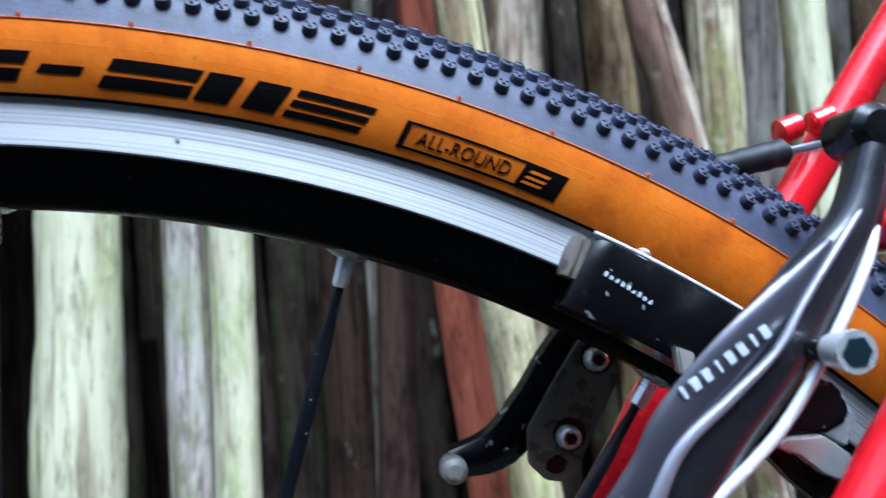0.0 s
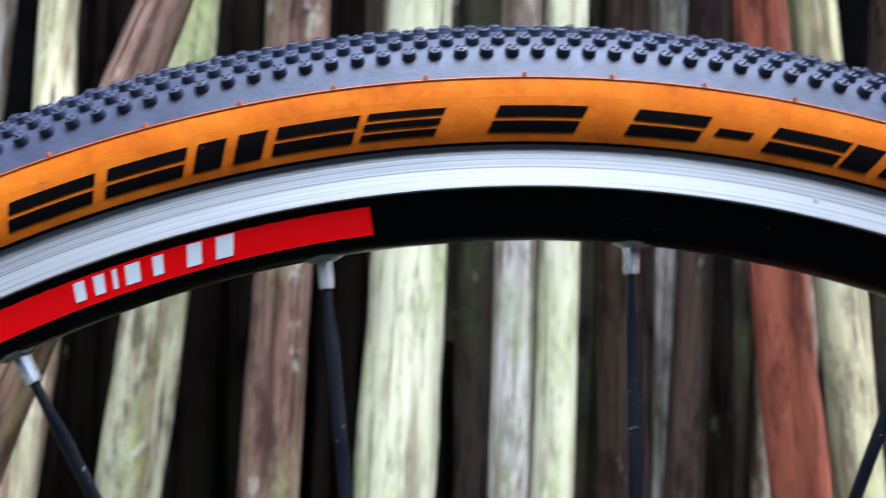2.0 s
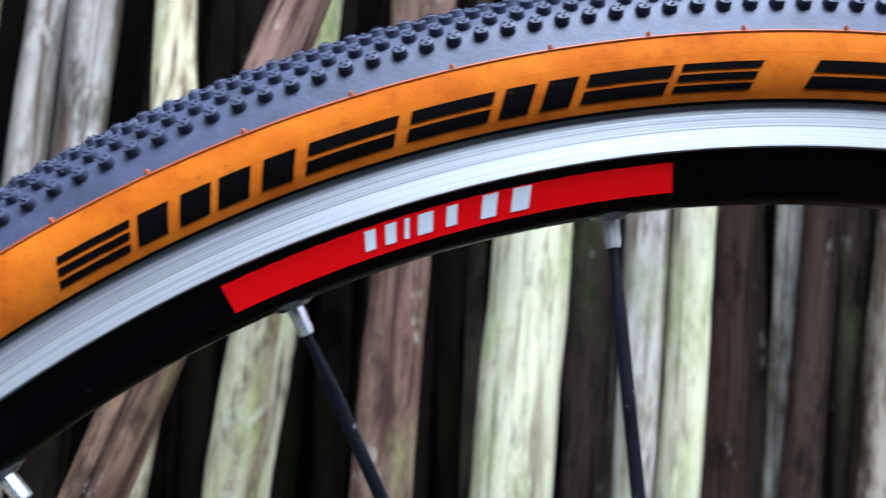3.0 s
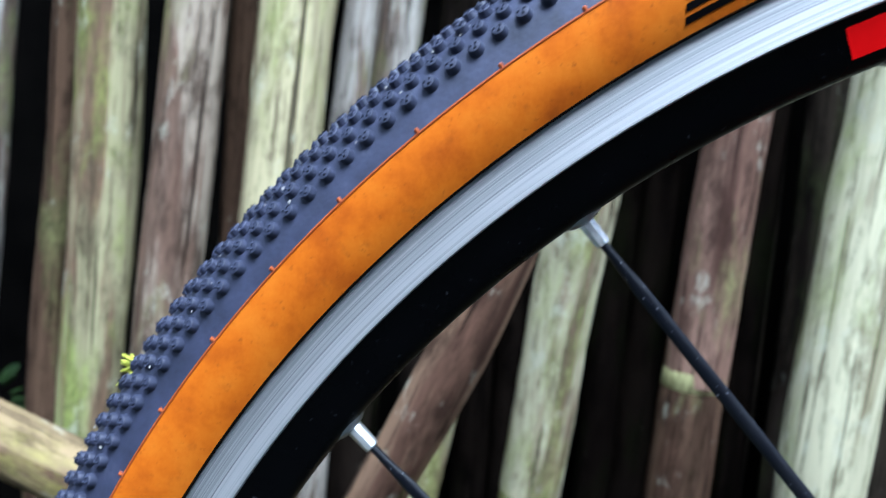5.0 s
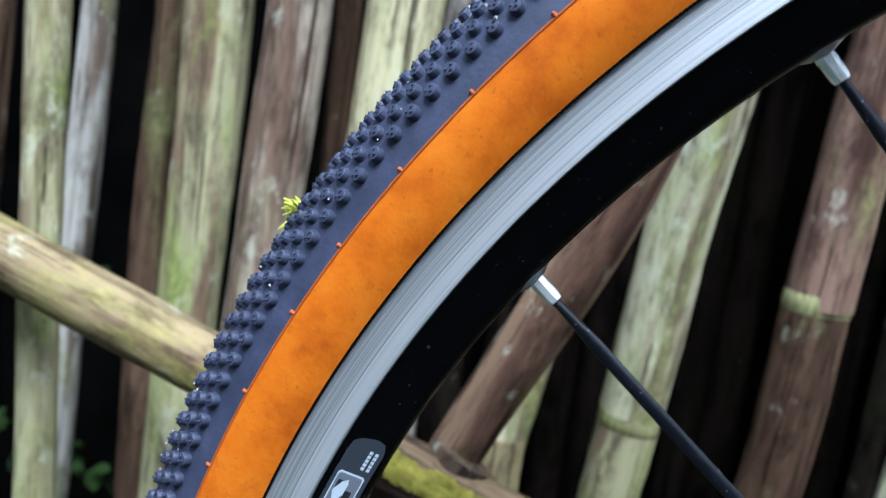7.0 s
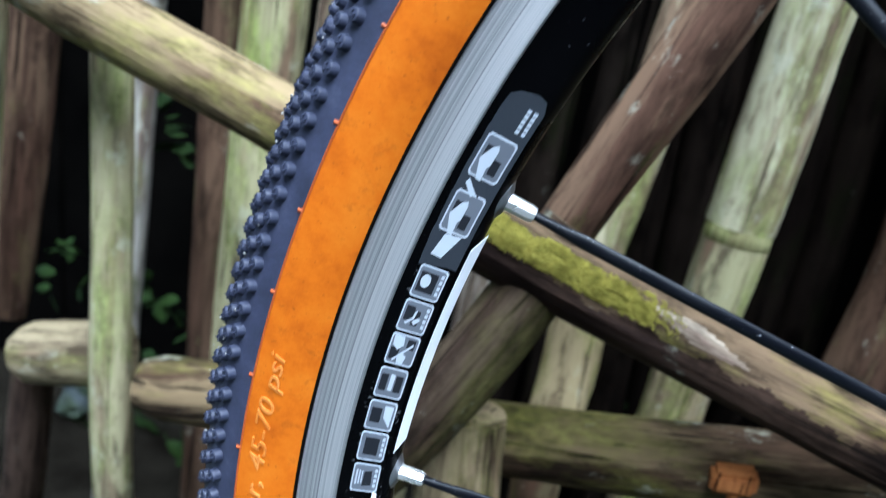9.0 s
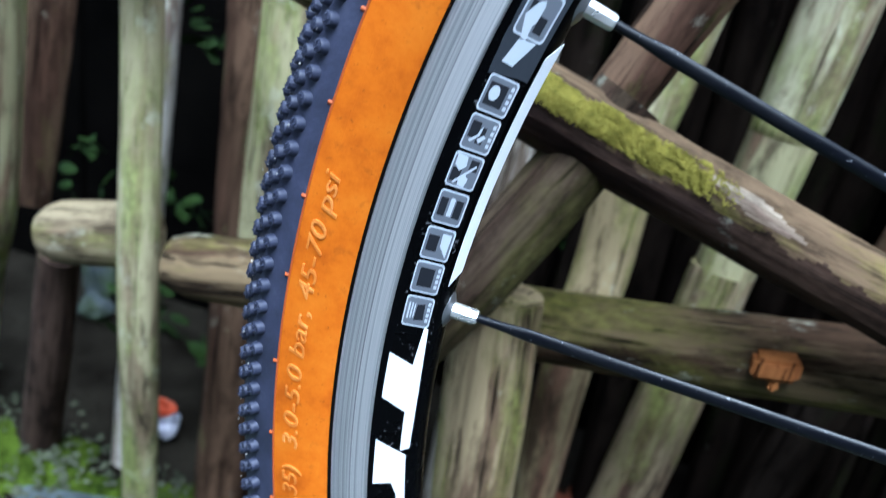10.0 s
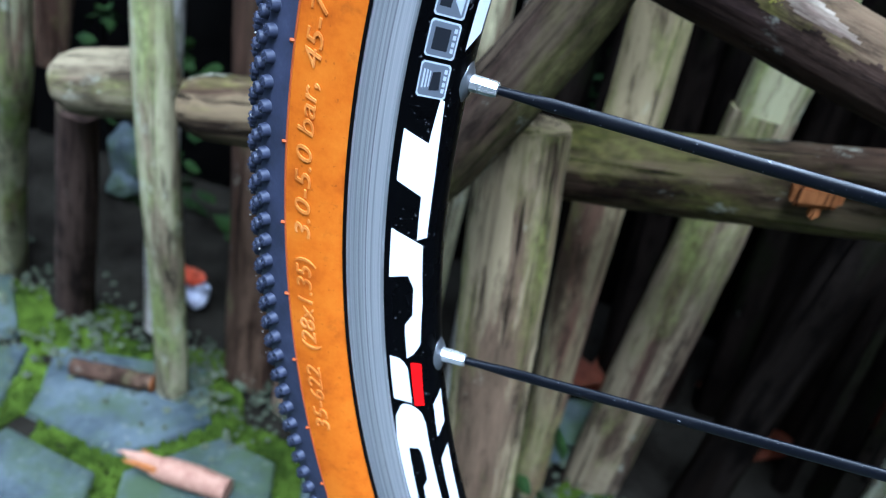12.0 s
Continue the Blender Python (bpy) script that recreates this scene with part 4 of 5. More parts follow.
rod = spline([(0.1500, -0.037, 0.5660), (0.1545, -0.036, 0.5735), (0.1605, -0.036, 0.5825), (0.1656, -0.036, 0.5878), (0.1712, -0.036, 0.5921), (0.1760, -0.034, 0.5950)], 30)
tube(bm, rod, [0.0010] * 30, 10)
part("spring_leg", bm, ARM_PALE, near_arm)
d0 = Vector((0.1535, -0.0414, 0.5930))
d1 = Vector((0.1728, -0.0412, 0.6040))
along = (d1 - d0).normalized()
across = Vector((-along.z, 0, along.x))
for k in range(8):
    c = d0.lerp(d1, (k + 0.5) / 8)
    bm = bmesh.new()
    m = Matrix(((along.x, 0, across.x, c.x), (along.y, 1, across.y, c.y), (along.z, 0, across.z, c.z), (0, 0, 0, 1)))
    box(bm, (-0.00108 if k % 3 else -0.0006, -0.0003, -0.0014), (0.00108 if k % 3 else 0.0006, 0.0003, 0.0014), m, 0.0003)
    part("arm_mark", bm, ICON_GREY, near_arm, smooth=False)
far = spline([(0.1195, 0.030, 0.5700, 0.0042), (0.1330, 0.030, 0.5730, 0.0062), (0.1430, 0.030, 0.5840, 0.0058), (0.1520, 0.030, 0.5960, 0.0058), (0.172, 0.030, 0.618, 0.0052), (0.198, 0.028, 0.642, 0.0045)], 30)
bm = bmesh.new()
tube(bm, [p[:3] for p in far], [p[3] for p in far], 14, [0.0045] * 30, square=0.3)
far_arm = part("brake_arm", bm, BLACK_PLASTIC, bicycle, "glossy black brake arm")
bm = bmesh.new()
c = Vector((0.1195, 0.026, 0.5692))
tube(bm, [c + Vector((0, 0.004, 0)), c, c - Vector((0, 0.004, 0)), c - Vector((0, 0.0055, 0))], [0.0032, 0.0037, 0.0034, 0.002], 14, axis=(1, 0, 0))
part("bolt", bm, DULL_STEEL, far_arm)
FAR_PLATE = [(0.1561, 0.6006), (0.1631, 0.5986), (0.1656, 0.5894), (0.1583, 0.5779), (0.1519, 0.5665), (0.1480, 0.5635), (0.1430, 0.5645), (0.1390, 0.5690), (0.1395, 0.5779), (0.1482, 0.5906)]


prism("brake_plate", FAR_PLATE, 0.0215, 0.0245, PLATE_STEEL, far_arm, "worn dark steel plate with bolts")
prism("slot", [(0.1440, 0.5700), (0.1465, 0.5710), (0.1490, 0.5690), (0.1480, 0.5665), (0.1450, 0.5660), (0.1430, 0.5675)], 0.0210, 0.0222, BLACK_PLASTIC, far_arm, "", 0.0002)
for x, z in ((0.1494, 0.5753), (0.1585, 0.5945)):
    bm = bmesh.new()
    tube(bm, [(x, 0.021, z), (x, 0.0185, z), (x, 0.0172, z)], [0.0032, 0.0032, 0.0022], 12, axis=(1, 0, 0))
    part("bolt", bm, STEEL, far_arm)
    bm = bmesh.new()
    tube(bm, [(x + 0.0008, 0.0226, z + 0.0004), (x + 0.0008, 0.0208, z + 0.0004)], [0.0044, 0.0044], 16, axis=(1, 0, 0))
    part("bolt_recess", bm, BLACK_PLASTIC, far_arm, "dark round recess behind the bolt")
    bm = bmesh.new()
    tube(bm, [(x, 0.0176, z), (x, 0.0168, z)], [0.0016, 0.0016], 6, axis=(1, 0, 0))
    part("bolt_socket", bm, BLACK_PLASTIC, far_arm)
# brake shoes
for s, name in ((-1, "brake_shoe"), (1, "brake_shoe")):
    bm = bmesh.new()
    sect = [(0.0115, 298.6), (0.0188, 299.4), (0.0198, 302.0), (0.0198, 311.5), (0.0186, 315.8), (0.0116, 316.6)]
    rings = []
    n = 16
    for i in range(n + 1):
        a = -28.0 - 6.9 * i / n
        k = 0.78 if i in (0, n) else 1.0
        mid = 307.5
        rings.append([bm.verts.new(polar(radians(a - 0.012 * (r - mid)), (mid + (r - mid) * (0.93 + 0.07 * k)) / 1000, s * (0.0115 + (y - 0.0115) * k))) for y, r in sect])
    ring_faces(bm, rings)
    bm.faces.new(rings[0])
    bm.faces.new(rings[-1])
    shoe = part(name, bm, BLACK_PLASTIC, bicycle, "glossy black brake shoe with small pale print")
    if s < 0:
        bm = bmesh.new()
        for k in range(9):
            a = -28.9 - 0.26 * k
            p = [polar(radians(a + da), (308.6 + dr - 0.15 * k) / 1000, -0.0200) for da, dr in ((0, 0), (-0.12, 0), (-0.12, 1.1 - 0.3 * (k % 2)), (0, 1.1 - 0.3 * (k % 3)))]
            q = [v + Vector((0, 0.0003, 0)) for v in p]
            vp, vq = [bm.verts.new(v) for v in p], [bm.verts.new(v) for v in q]
            bm.faces.new(vp)
            for i in range(4):
                bm.faces.new((vp[i], vq[i], vq[(i + 1) % 4], vp[(i + 1) % 4]))
        part("print", bm, ICON_GREY, shoe, smooth=False)
        bm = bmesh.new()
        c = polar(radians(-30.3), 0.3165, -0.0150)
        o = polar(radians(-30.3), 1, 0) - HUB
        tube(bm, [c - o * 0.001, c + o * 0.0015, c + o * 0.0022], [0.0016, 0.0016, 0.0008], 10)
        part("screw", bm, SILVER, shoe)
        # bright strip drawing the highlight along the shoe's top edge
        bm = bmesh.new()
        tube(bm, [polar(radians(-28.0 - 0.46 * k), 0.3165, -0.0182) for k in range(16)], [0.00045] * 16, 8)
        part("shoe_highlight", bm, ARM_EDGE, shoe)
        prism("pad_end", [(0.1625, 0.6003), (0.1668, 0.5984), (0.1652, 0.5945), (0.1630, 0.5942)], -0.0222, -0.0190, DULL_STEEL, shoe)
        for da in (0.0, 0.35):
            bm = bmesh.new()
            tube(bm, [polar(radians(-27.95 + da), r / 1000, -0.0148) for r in (305.6, 308.5, 311.5, 314.6)], [0.0010, 0.0016, 0.0016, 0.0010], 8, [0.0034] * 4)
            part("shoe_end", bm, PLATE_STEEL, shoe)
# pad bolt with a hex socket
bm = bmesh.new()
c = Vector((0.1835, -0.050, 0.5992))
tube(bm, [c + Vector((-0.0012, 0.0068, 0)), c + Vector((-0.0010, 0.0060, 0)), c + Vector((0, 0.0008, 0)), c, c + Vector((0, 0.0001, 0))], [0.0022, 0.0031, 0.0040, 0.0039, 0.0030], 24, axis=(1, 0, 0))
pad_bolt = part("pad_bolt", bm, SILVER, bicycle, "bright socket bolt")
bm = bmesh.new()
tube(bm, [c + Vector((-0.004, 0.030, 0.001)), c + Vector((-0.0012, 0.0062, 0))], [0.0022, 0.0022], 14, axis=(1, 0, 0))
part("bolt_shank", bm, BLACK_PLASTIC, pad_bolt, "dark bolt shank")
bm = bmesh.new()
tube(bm, [c + Vector((0, 0.0012, 0)), c + Vector((0, -0.0002, 0))], [0.0029, 0.0029], 6, axis=(1, 0, 0))
part("hex_socket", bm, SOCKET, pad_bolt)


prism("link_bracket", [(0.1830, 0.5918), (0.1911, 0.5918), (0.1944, 0.5878), (0.1951, 0.5831), (0.1886, 0.5804), (0.1801, 0.5818), (0.1800, 0.5869)], -0.030, -0.022, BLACK_PLASTIC, bicycle, "black brake link bracket", 0.0012)
prism("link_plate", [(0.1768, 0.5802), (0.1794, 0.5813), (0.1874, 0.5810), (0.1933, 0.5764), (0.1900, 0.5717), (0.1865, 0.5732), (0.1820, 0.5773), (0.1785, 0.5788)], -0.0315, -0.0290, SILVER, bicycle, "bright link plate")
prism("link_cheek", [(0.1942, 0.5881), (0.1972, 0.5829), (0.1941, 0.5773), (0.1886, 0.5809)], -0.0285, -0.0250, STEEL, bicycle)
prism("link_arm", [(0.1750, 0.5800), (0.1775, 0.5804), (0.1906, 0.5710), (0.1870, 0.5669), (0.1815, 0.5720)], -0.0285, -0.0240, BLACK_PLASTIC, bicycle)
# cable, boot and clamp
bm = bmesh.new()
pts = spline([(0.150, 0.024, 0.632), (0.172, 0.010, 0.6365), (0.1880, 0.000, 0.6400), (0.2045, -0.002, 0.6428)], 44)
tube(bm, pts, [0.0033 + (0.00025 if i % 4 < 2 else 0.0) - (0.0012 if i > 41 else 0) for i in range(44)], 14)
part("cable_boot", bm, BLACK_RUBBER, bicycle, "ribbed black rubber boot on the brake cable")
bm = bmesh.new()
tube(bm, spline([(0.2040, -0.002, 0.6428), (0.2100, -0.010, 0.6432), (0.206, -0.028, 0.6425)], 10), [0.0010] * 10, 8)
part("brake_cable", bm, CORD, bicycle)
bm = bmesh.new()
c = Vector((0.2037, -0.030, 0.6415))
tube(bm, [c + Vector((0, 0.008, 0)), c + Vector((0, 0.006, 0)), c + Vector((0, -0.004, 0)), c + Vector((0, -0.006, 0))], [0.004, 0.0054, 0.0054, 0.0035], 18, axis=(1, 0, 0))
clamp = part("cable_clamp", bm, BLACK_PLASTIC, bicycle, "black cable clamp bolt")
bm = bmesh.new()
tube(bm, [c + Vector((0.001, 0.002, -0.0052)), c + Vector((0.001, 0.002, -0.0082))], [0.0042, 0.0042], 14)
part("clamp_nut", bm, STEEL, clamp)


# ---- fence ----
fence = new("fence")
tagged(fence, "rustic fence of weathered mossy poles and rails tied side by side", "fence")


def pole(ctrl, mat, flat=0.8, seed=0, rings=(), name="fence_pole", label="", axis=(0, 1, 0), bands=()):
    """A crooked weathered pole through (x, y, z, radius) rows; rings: fractions along it where a node swells."""
    rnd = random.Random(seed)
    length = sum((Vector(a[:3]) - Vector(b[:3])).length for a, b in zip(ctrl, ctrl[1:]))
    n = max(12, int(length / 0.011))
    row = along_curve(ctrl, n)
    bm = bmesh.new()
    off = Vector((rnd.uniform(0, 50), rnd.uniform(0, 50), rnd.uniform(0, 50)))
    pts, rad = [], []
    for i, p in enumerate(row):
        f = i / (n - 1)
        c = Vector(p[:3])
        w = noise.noise(off + Vector((0, 0, f * length * 7)))
        swell = sum(0.025 * math.exp(-((f - g) * length / 0.006) ** 2) for g in rings)
        rad.append(p[3] * (1 + 0.07 * w + swell))
        pts.append(c + Vector((0.0016 * noise.noise(off + Vector((3, 0, f * length * 5))), 0, 0)))
    rr = tube(bm, pts, rad, 16, [r * flat for r in rad], axis=axis)
    for ring, c in zip(rr, pts):
        for k, v in enumerate(ring):
            d = v.co - c
            v.co = c + d * (1 + 0.10 * noise.noise(off + Vector((math.cos(k * 0.3927) * 1.6, math.sin(k * 0.3927) * 1.6, c.length * 16))) + 0.03 * noise.noise(off + v.co * 160))
    skin = [[v.co.copy() for v in ring] for ring in rr]
    top, foot = Vector(ctrl[-1][:3]), Vector(ctrl[0][:3])
    m = Matrix.Translation(foot) @ (top - foot).to_track_quat("Z", "Y").to_matrix().to_4x4()
    bmesh.ops.transform(bm, matrix=m.inverted(), verts=bm.verts[:])
    ob = part(name, bm, mat, fence, label)
    ob.matrix_local = m
    for z in bands:
        k = min(range(n), key=lambda i: abs(pts[i].z - z))
        bm = bmesh.new()
        ends = [(skin[k], pts[k]), (skin[k + 1], pts[k + 1])]
        loops = []
        for f, q in ((0.05, 0.985), (0.1, 1.012), (0.5, 1.020), (0.9, 1.012), (0.95, 0.985)):
            loops.append([bm.verts.new((ends[0][1] + (a - ends[0][1]) * q).lerp(ends[1][1] + (b - ends[1][1]) * q, f)) for a, b in zip(ends[0][0], ends[1][0])])
        ring_faces(bm, loops)
        bmesh.ops.transform(bm, matrix=m.inverted(), verts=bm.verts[:])
        part("node_ring", bm, W_PALE if mat is W_BROWN and ctrl[0][0] < -0.3 else W_BAND, ob, "pale ring at a node")
    return ob


POLES = [
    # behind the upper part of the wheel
    # lower length of the next pole, coloured darker for the shade down there
    ([(-.229, .24, -.02, .020), (-.207, .24, .236, .0185), (-.2025, .24, .310, .0168)], W_SHADED, ()),
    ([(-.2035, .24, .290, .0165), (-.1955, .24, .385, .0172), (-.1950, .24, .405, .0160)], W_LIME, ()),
    ([(-.1950, .24, .3935, .0172), (-.186, .236, .527, .0172), (-.178, .236, .60, .0168), (-.165, .236, .75, .016), (-.150, .236, 1.02, .015)], W_MOTTLE, ()),
    ([(-.2655, .22, .332, .012), (-.250, .22, .45, .0125), (-.238, .22, .55, .0125), (-.232, .23, .65, .0125), (-.238, .24, .78, .011), (-.230, .24, 1.0, .011)], W_PALE, ()),
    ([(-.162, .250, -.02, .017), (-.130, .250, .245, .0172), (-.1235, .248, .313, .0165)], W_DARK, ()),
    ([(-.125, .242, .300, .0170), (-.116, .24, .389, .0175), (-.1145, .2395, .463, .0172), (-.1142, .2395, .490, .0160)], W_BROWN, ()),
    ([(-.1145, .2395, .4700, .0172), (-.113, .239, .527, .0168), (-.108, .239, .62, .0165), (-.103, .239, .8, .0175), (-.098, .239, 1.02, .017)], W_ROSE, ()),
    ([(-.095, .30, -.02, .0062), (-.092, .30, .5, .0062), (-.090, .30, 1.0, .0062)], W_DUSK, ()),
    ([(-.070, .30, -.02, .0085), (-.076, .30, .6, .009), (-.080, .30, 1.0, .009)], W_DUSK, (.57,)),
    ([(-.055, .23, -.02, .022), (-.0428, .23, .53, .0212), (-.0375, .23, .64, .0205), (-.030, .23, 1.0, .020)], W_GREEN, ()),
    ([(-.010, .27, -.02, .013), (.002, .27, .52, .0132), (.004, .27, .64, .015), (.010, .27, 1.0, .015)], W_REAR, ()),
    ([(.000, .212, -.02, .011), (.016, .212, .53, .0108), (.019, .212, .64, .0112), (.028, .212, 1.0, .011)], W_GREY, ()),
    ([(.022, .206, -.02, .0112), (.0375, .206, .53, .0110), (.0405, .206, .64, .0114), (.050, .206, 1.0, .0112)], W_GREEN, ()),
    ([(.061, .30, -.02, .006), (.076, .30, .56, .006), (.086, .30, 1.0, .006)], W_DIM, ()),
    ([(.087, .28, -.02, .016), (.093, .28, .56, .014), (.098, .28, 1.0, .014)], W_UMBER, ()),
    ([(.096, .255, -.02, .0096), (.1105, .255, .45, .0096)], W_UMBER, ()),
    ([(.1100, .255, .44, .0094), (.1140, .255, .56, .0094), (.1245, .255, 1.0, .0092)], W_GREY, ()),
    ([(.082, .235, -.02, .0105), (.1155, .235, .53, .0105), (.1215, .235, .62, .0105), (.143, .235, 1.0, .0105)], W_FOOT, ()),
    ([(.174, .30, -.02, .012), (.181, .30, .56, .012), (.186, .30, 1.0, .010)], W_REAR, ()),
    ([(.198, .19, -.02, .0155), (.158, .19, .537, .0145), (.151, .19, .62, .0140), (.142, .19, .78, .014), (.128, .19, 1.0, .0135)], W_RED, ()),
    ([(.213, .155, -.02, .0125), (.1695, .155, .531, .0114), (.162, .155, .62, .0112), (.148, .155, .8, .0110), (.131, .155, 1.0, .0108)], W_YELLOW, ()),
    ([(.150, .28, -.02, .0175), (.209, .28, .77, .0178), (.222, .28, 1.0, .0175)], W_SPLIT, ()),
    ([(.273, .25, -.02, .014), (.257, .25, .73, .0140), (.252, .25, 1.0, .014)], W_MOSS, ()),
    ([(.38, .20, -.02, .0125), (.271, .20, .704, .0112), (.261, .20, .746, .0111), (.225, .20, 1.0, .011)], W_SPLIT, ()),
    ([(.295, .24, -.02, .015), (.316, .24, .74, .0148), (.322, .24, 1.0, .0148)], W_PALE, ()),
    ([(.300, .27, -.02, .0135), (.362, .27, .73, .0136), (.378, .27, 1.0, .013)], W_GREY, ()),
    ([(.370, .23, -.02, .0132), (.368, .23, .73, .0131), (.368, .23, 1.0, .013)], W_GREEN, ()),
    ([(.350, .24, -.02, .015), (.420, .24, .73, .0152), (.438, .24, 1.0, .015)], W_BROWN, ()),
    ([(.400, .28, -.02, .0115), (.423, .28, .74, .0116), (.434, .28, 1.0, .0115)], W_GREY, ()),
    ([(.470, .23, -.02, .015), (.476, .23, .6, .015), (.480, .23, 1.0, .014)], W_PALE, ()),
    ([(.520, .24, -.02, .016), (.515, .24, .6, .015), (.512, .24, 1.0, .014)], W_GREY, ()),
    ([(.570, .23, -.02, .015), (.566, .23, .6, .015), (.560, .23, 1.0, .014)], W_BROWN, ()),
    # behind the rear part of the wheel
    ([(-.370, .20, -.02, .020), (-.348, .20, .40, .020), (-.339, .20, .56, .0195), (-.336, .20, .60, .0195), (-.318, .20, 1.0, .018)], W_YELLOW, ()),
    ([(-.330, .235, -.02, .010), (-.322, .235, .45, .010), (-.314, .235, .61, .010), (-.285, .235, 1.0, .010)], W_GREY, ()),
    ([(-.442, .21, -.02, .0165), (-.402, .21, .515, .0168), (-.396, .21, .591, .0172), (-.372, .21, 1.0, .016)], W_TAUPE, ()),
    ([(-.383, .245, -.02, .008), (-.383, .245, .55, .008), (-.376, .245, 1.0, .008)], W_BROWN, ()),
    ([(-.407, .27, -.02, .008), (-.366, .27, .55, .010), (-.360, .27, 1.0, .010)], W_DARK, ()),
    ([(-.4565, .212, .250, .0175), (-.446, .21, .478, .0178), (-.442, .21, .586, .0184), (-.430, .21, 1.0, .017)], W_LIME, ()),
    ([(-.482, .222, -.02, .0190), (-.480, .220, .09, .0190), (-.476, .216, .214, .0175), (-.487, .228, .452, .0110), (-.481, .23, .584, .0098), (-.467, .23, 1.0, .010)], W_BROWN, (.554,)),
    ([(-.520, .182, .0, .0112), (-.511, .170, .10, .0112), (-.4985, .150, .228, .0112), (-.497, .150, .38, .0108), (-.497, .150, .49, .0106), (-.490, .16, 1.0, .0105)], W_BEIGE, ()),
    ([(-.579, .24, -.02, .012), (-.555, .24, .306, .0115), (-.537, .24, .529, .0105), (-.507, .24, 1.0, .010)], W_GREY, ()),
    ([(-.742, .252, -.02, .0165), (-.722, .240, .045, .0165), (-.664, .205, .19, .0160), (-.634, .188, .25, .0155), (-.600, .18, .5, .015), (-.565, .18, 1.0, .014)], W_LIME, ()),
    ([(-.648, .232, .0, .0150), (-.636, .222, .05, .0150), (-.598, .192, .15, .0140), (-.570, .172, .238, .0125)], W_FOOT, ()),
    ([(-.650, .235, .232, .0150), (-.642, .24, .30, .0165), (-.625, .25, .5, .0165), (-.580, .25, 1.0, .016)], W_BRACE, ()),
    ([(-.735, .22, -.02, .016), (-.720, .22, .3, .016), (-.690, .22, 1.0, .015)], W_PALE, ()),
    ([(-.780, .21, -.02, .014), (-.770, .21, .3, .014), (-.735, .21, 1.0, .014)], W_GREY, ()),
    ([(-.850, .23, -.02, .017), (-.840, .23, .3, .017), (-.800, .23, 1.0, .016)], W_BROWN, ()),
    ([(-.910, .21, -.02, .015), (-.905, .21, .3, .015), (-.870, .21, 1.0, .015)], W_GREEN, ()),
    ([(-.283, .125, -.02, .0215), (-.2895, .125, .138, .0210), (-.2965, .125, .236, .0203), (-.302, .127, .314, .0195)], W_STUB, ()),
    ([(-.264, .205, -.02, .0100), (-.266, .205, .10, .0110), (-.267, .205, .25, .0135), (-.263, .22, .30, .0153), (-.263, .22, .375, .0153)], W_RUSSET, ()),
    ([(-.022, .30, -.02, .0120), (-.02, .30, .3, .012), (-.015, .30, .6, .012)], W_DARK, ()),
]
# the W_DUSK length below W_GREY is the same pole, blackened as if shaded
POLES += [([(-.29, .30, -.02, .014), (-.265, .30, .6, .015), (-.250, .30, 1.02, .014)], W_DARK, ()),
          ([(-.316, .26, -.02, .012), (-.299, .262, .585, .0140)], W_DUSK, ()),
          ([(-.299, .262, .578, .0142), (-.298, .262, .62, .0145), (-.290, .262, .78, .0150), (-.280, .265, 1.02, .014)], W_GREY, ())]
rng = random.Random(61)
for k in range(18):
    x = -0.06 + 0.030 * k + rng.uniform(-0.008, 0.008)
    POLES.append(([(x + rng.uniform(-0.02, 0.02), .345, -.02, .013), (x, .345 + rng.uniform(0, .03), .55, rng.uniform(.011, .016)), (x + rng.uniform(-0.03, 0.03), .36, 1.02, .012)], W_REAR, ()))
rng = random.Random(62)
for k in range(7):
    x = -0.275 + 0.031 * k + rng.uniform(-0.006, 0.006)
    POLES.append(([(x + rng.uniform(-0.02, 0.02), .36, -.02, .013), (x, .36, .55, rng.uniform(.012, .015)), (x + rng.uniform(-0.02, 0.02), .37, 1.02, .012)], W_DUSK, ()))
BANDS = {i: (z,) for i, (c, w, q) in enumerate(POLES) for x0, z in ((-0.125, 0.462), (-0.470, 0.545), (-0.2035, 0.385)) if c[0][0] == x0}
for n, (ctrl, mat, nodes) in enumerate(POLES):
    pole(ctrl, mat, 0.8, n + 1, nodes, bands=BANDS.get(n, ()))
pole([(-.284, .119, .383, .0120), (-.264, .125, .429, .0118), (-.229, .130, .509, .0122), (-.178, .1425, .666, .0119)], W_BRACE, 0.85, 71, (), "fence_brace", "slanting brown brace pole")
pole([(-.179, .1425, .664, .0119), (-.152, .150, .749, .0118), (-.080, .160, .95, .0115)], W_ROSE, 0.85, 77, (), "fence_brace", "paler upper length of the slanting brace")
pole([(-.333, .091, .292, .0135), (-.329, .092, .298, .0150), (-.297, .103, .350, .0148), (-.268, .116, .408, .0138)], W_ANKLE, 0.85, 75, (), "fence_brace", "short mossy slanting brace under the rail")
pole([(-0.900, 0.118, 0.5945, 0.0152), (-0.720, 0.116, 0.5355, 0.0152), (-0.531, 0.114, 0.4745, 0.0147), (-0.395, 0.112, 0.4305, 0.0145), (-0.325, 0.1105, 0.4085, 0.0146)], W_MOSS, 0.95, 72, (), "fence_rail", "pale mossy sloping front rail")
sloping = pole([(-0.332, 0.1105, 0.4105, 0.0149), (-0.297, 0.110, 0.3995, 0.0150), (-0.150, 0.110, 0.3555, 0.0152), (0.020, 0.112, 0.3075, 0.0152), (0.300, 0.115, 0.2325, 0.0152)], W_SLOPE, 0.95, 76, (), "fence_rail", "dark wet lower half of the sloping rail")
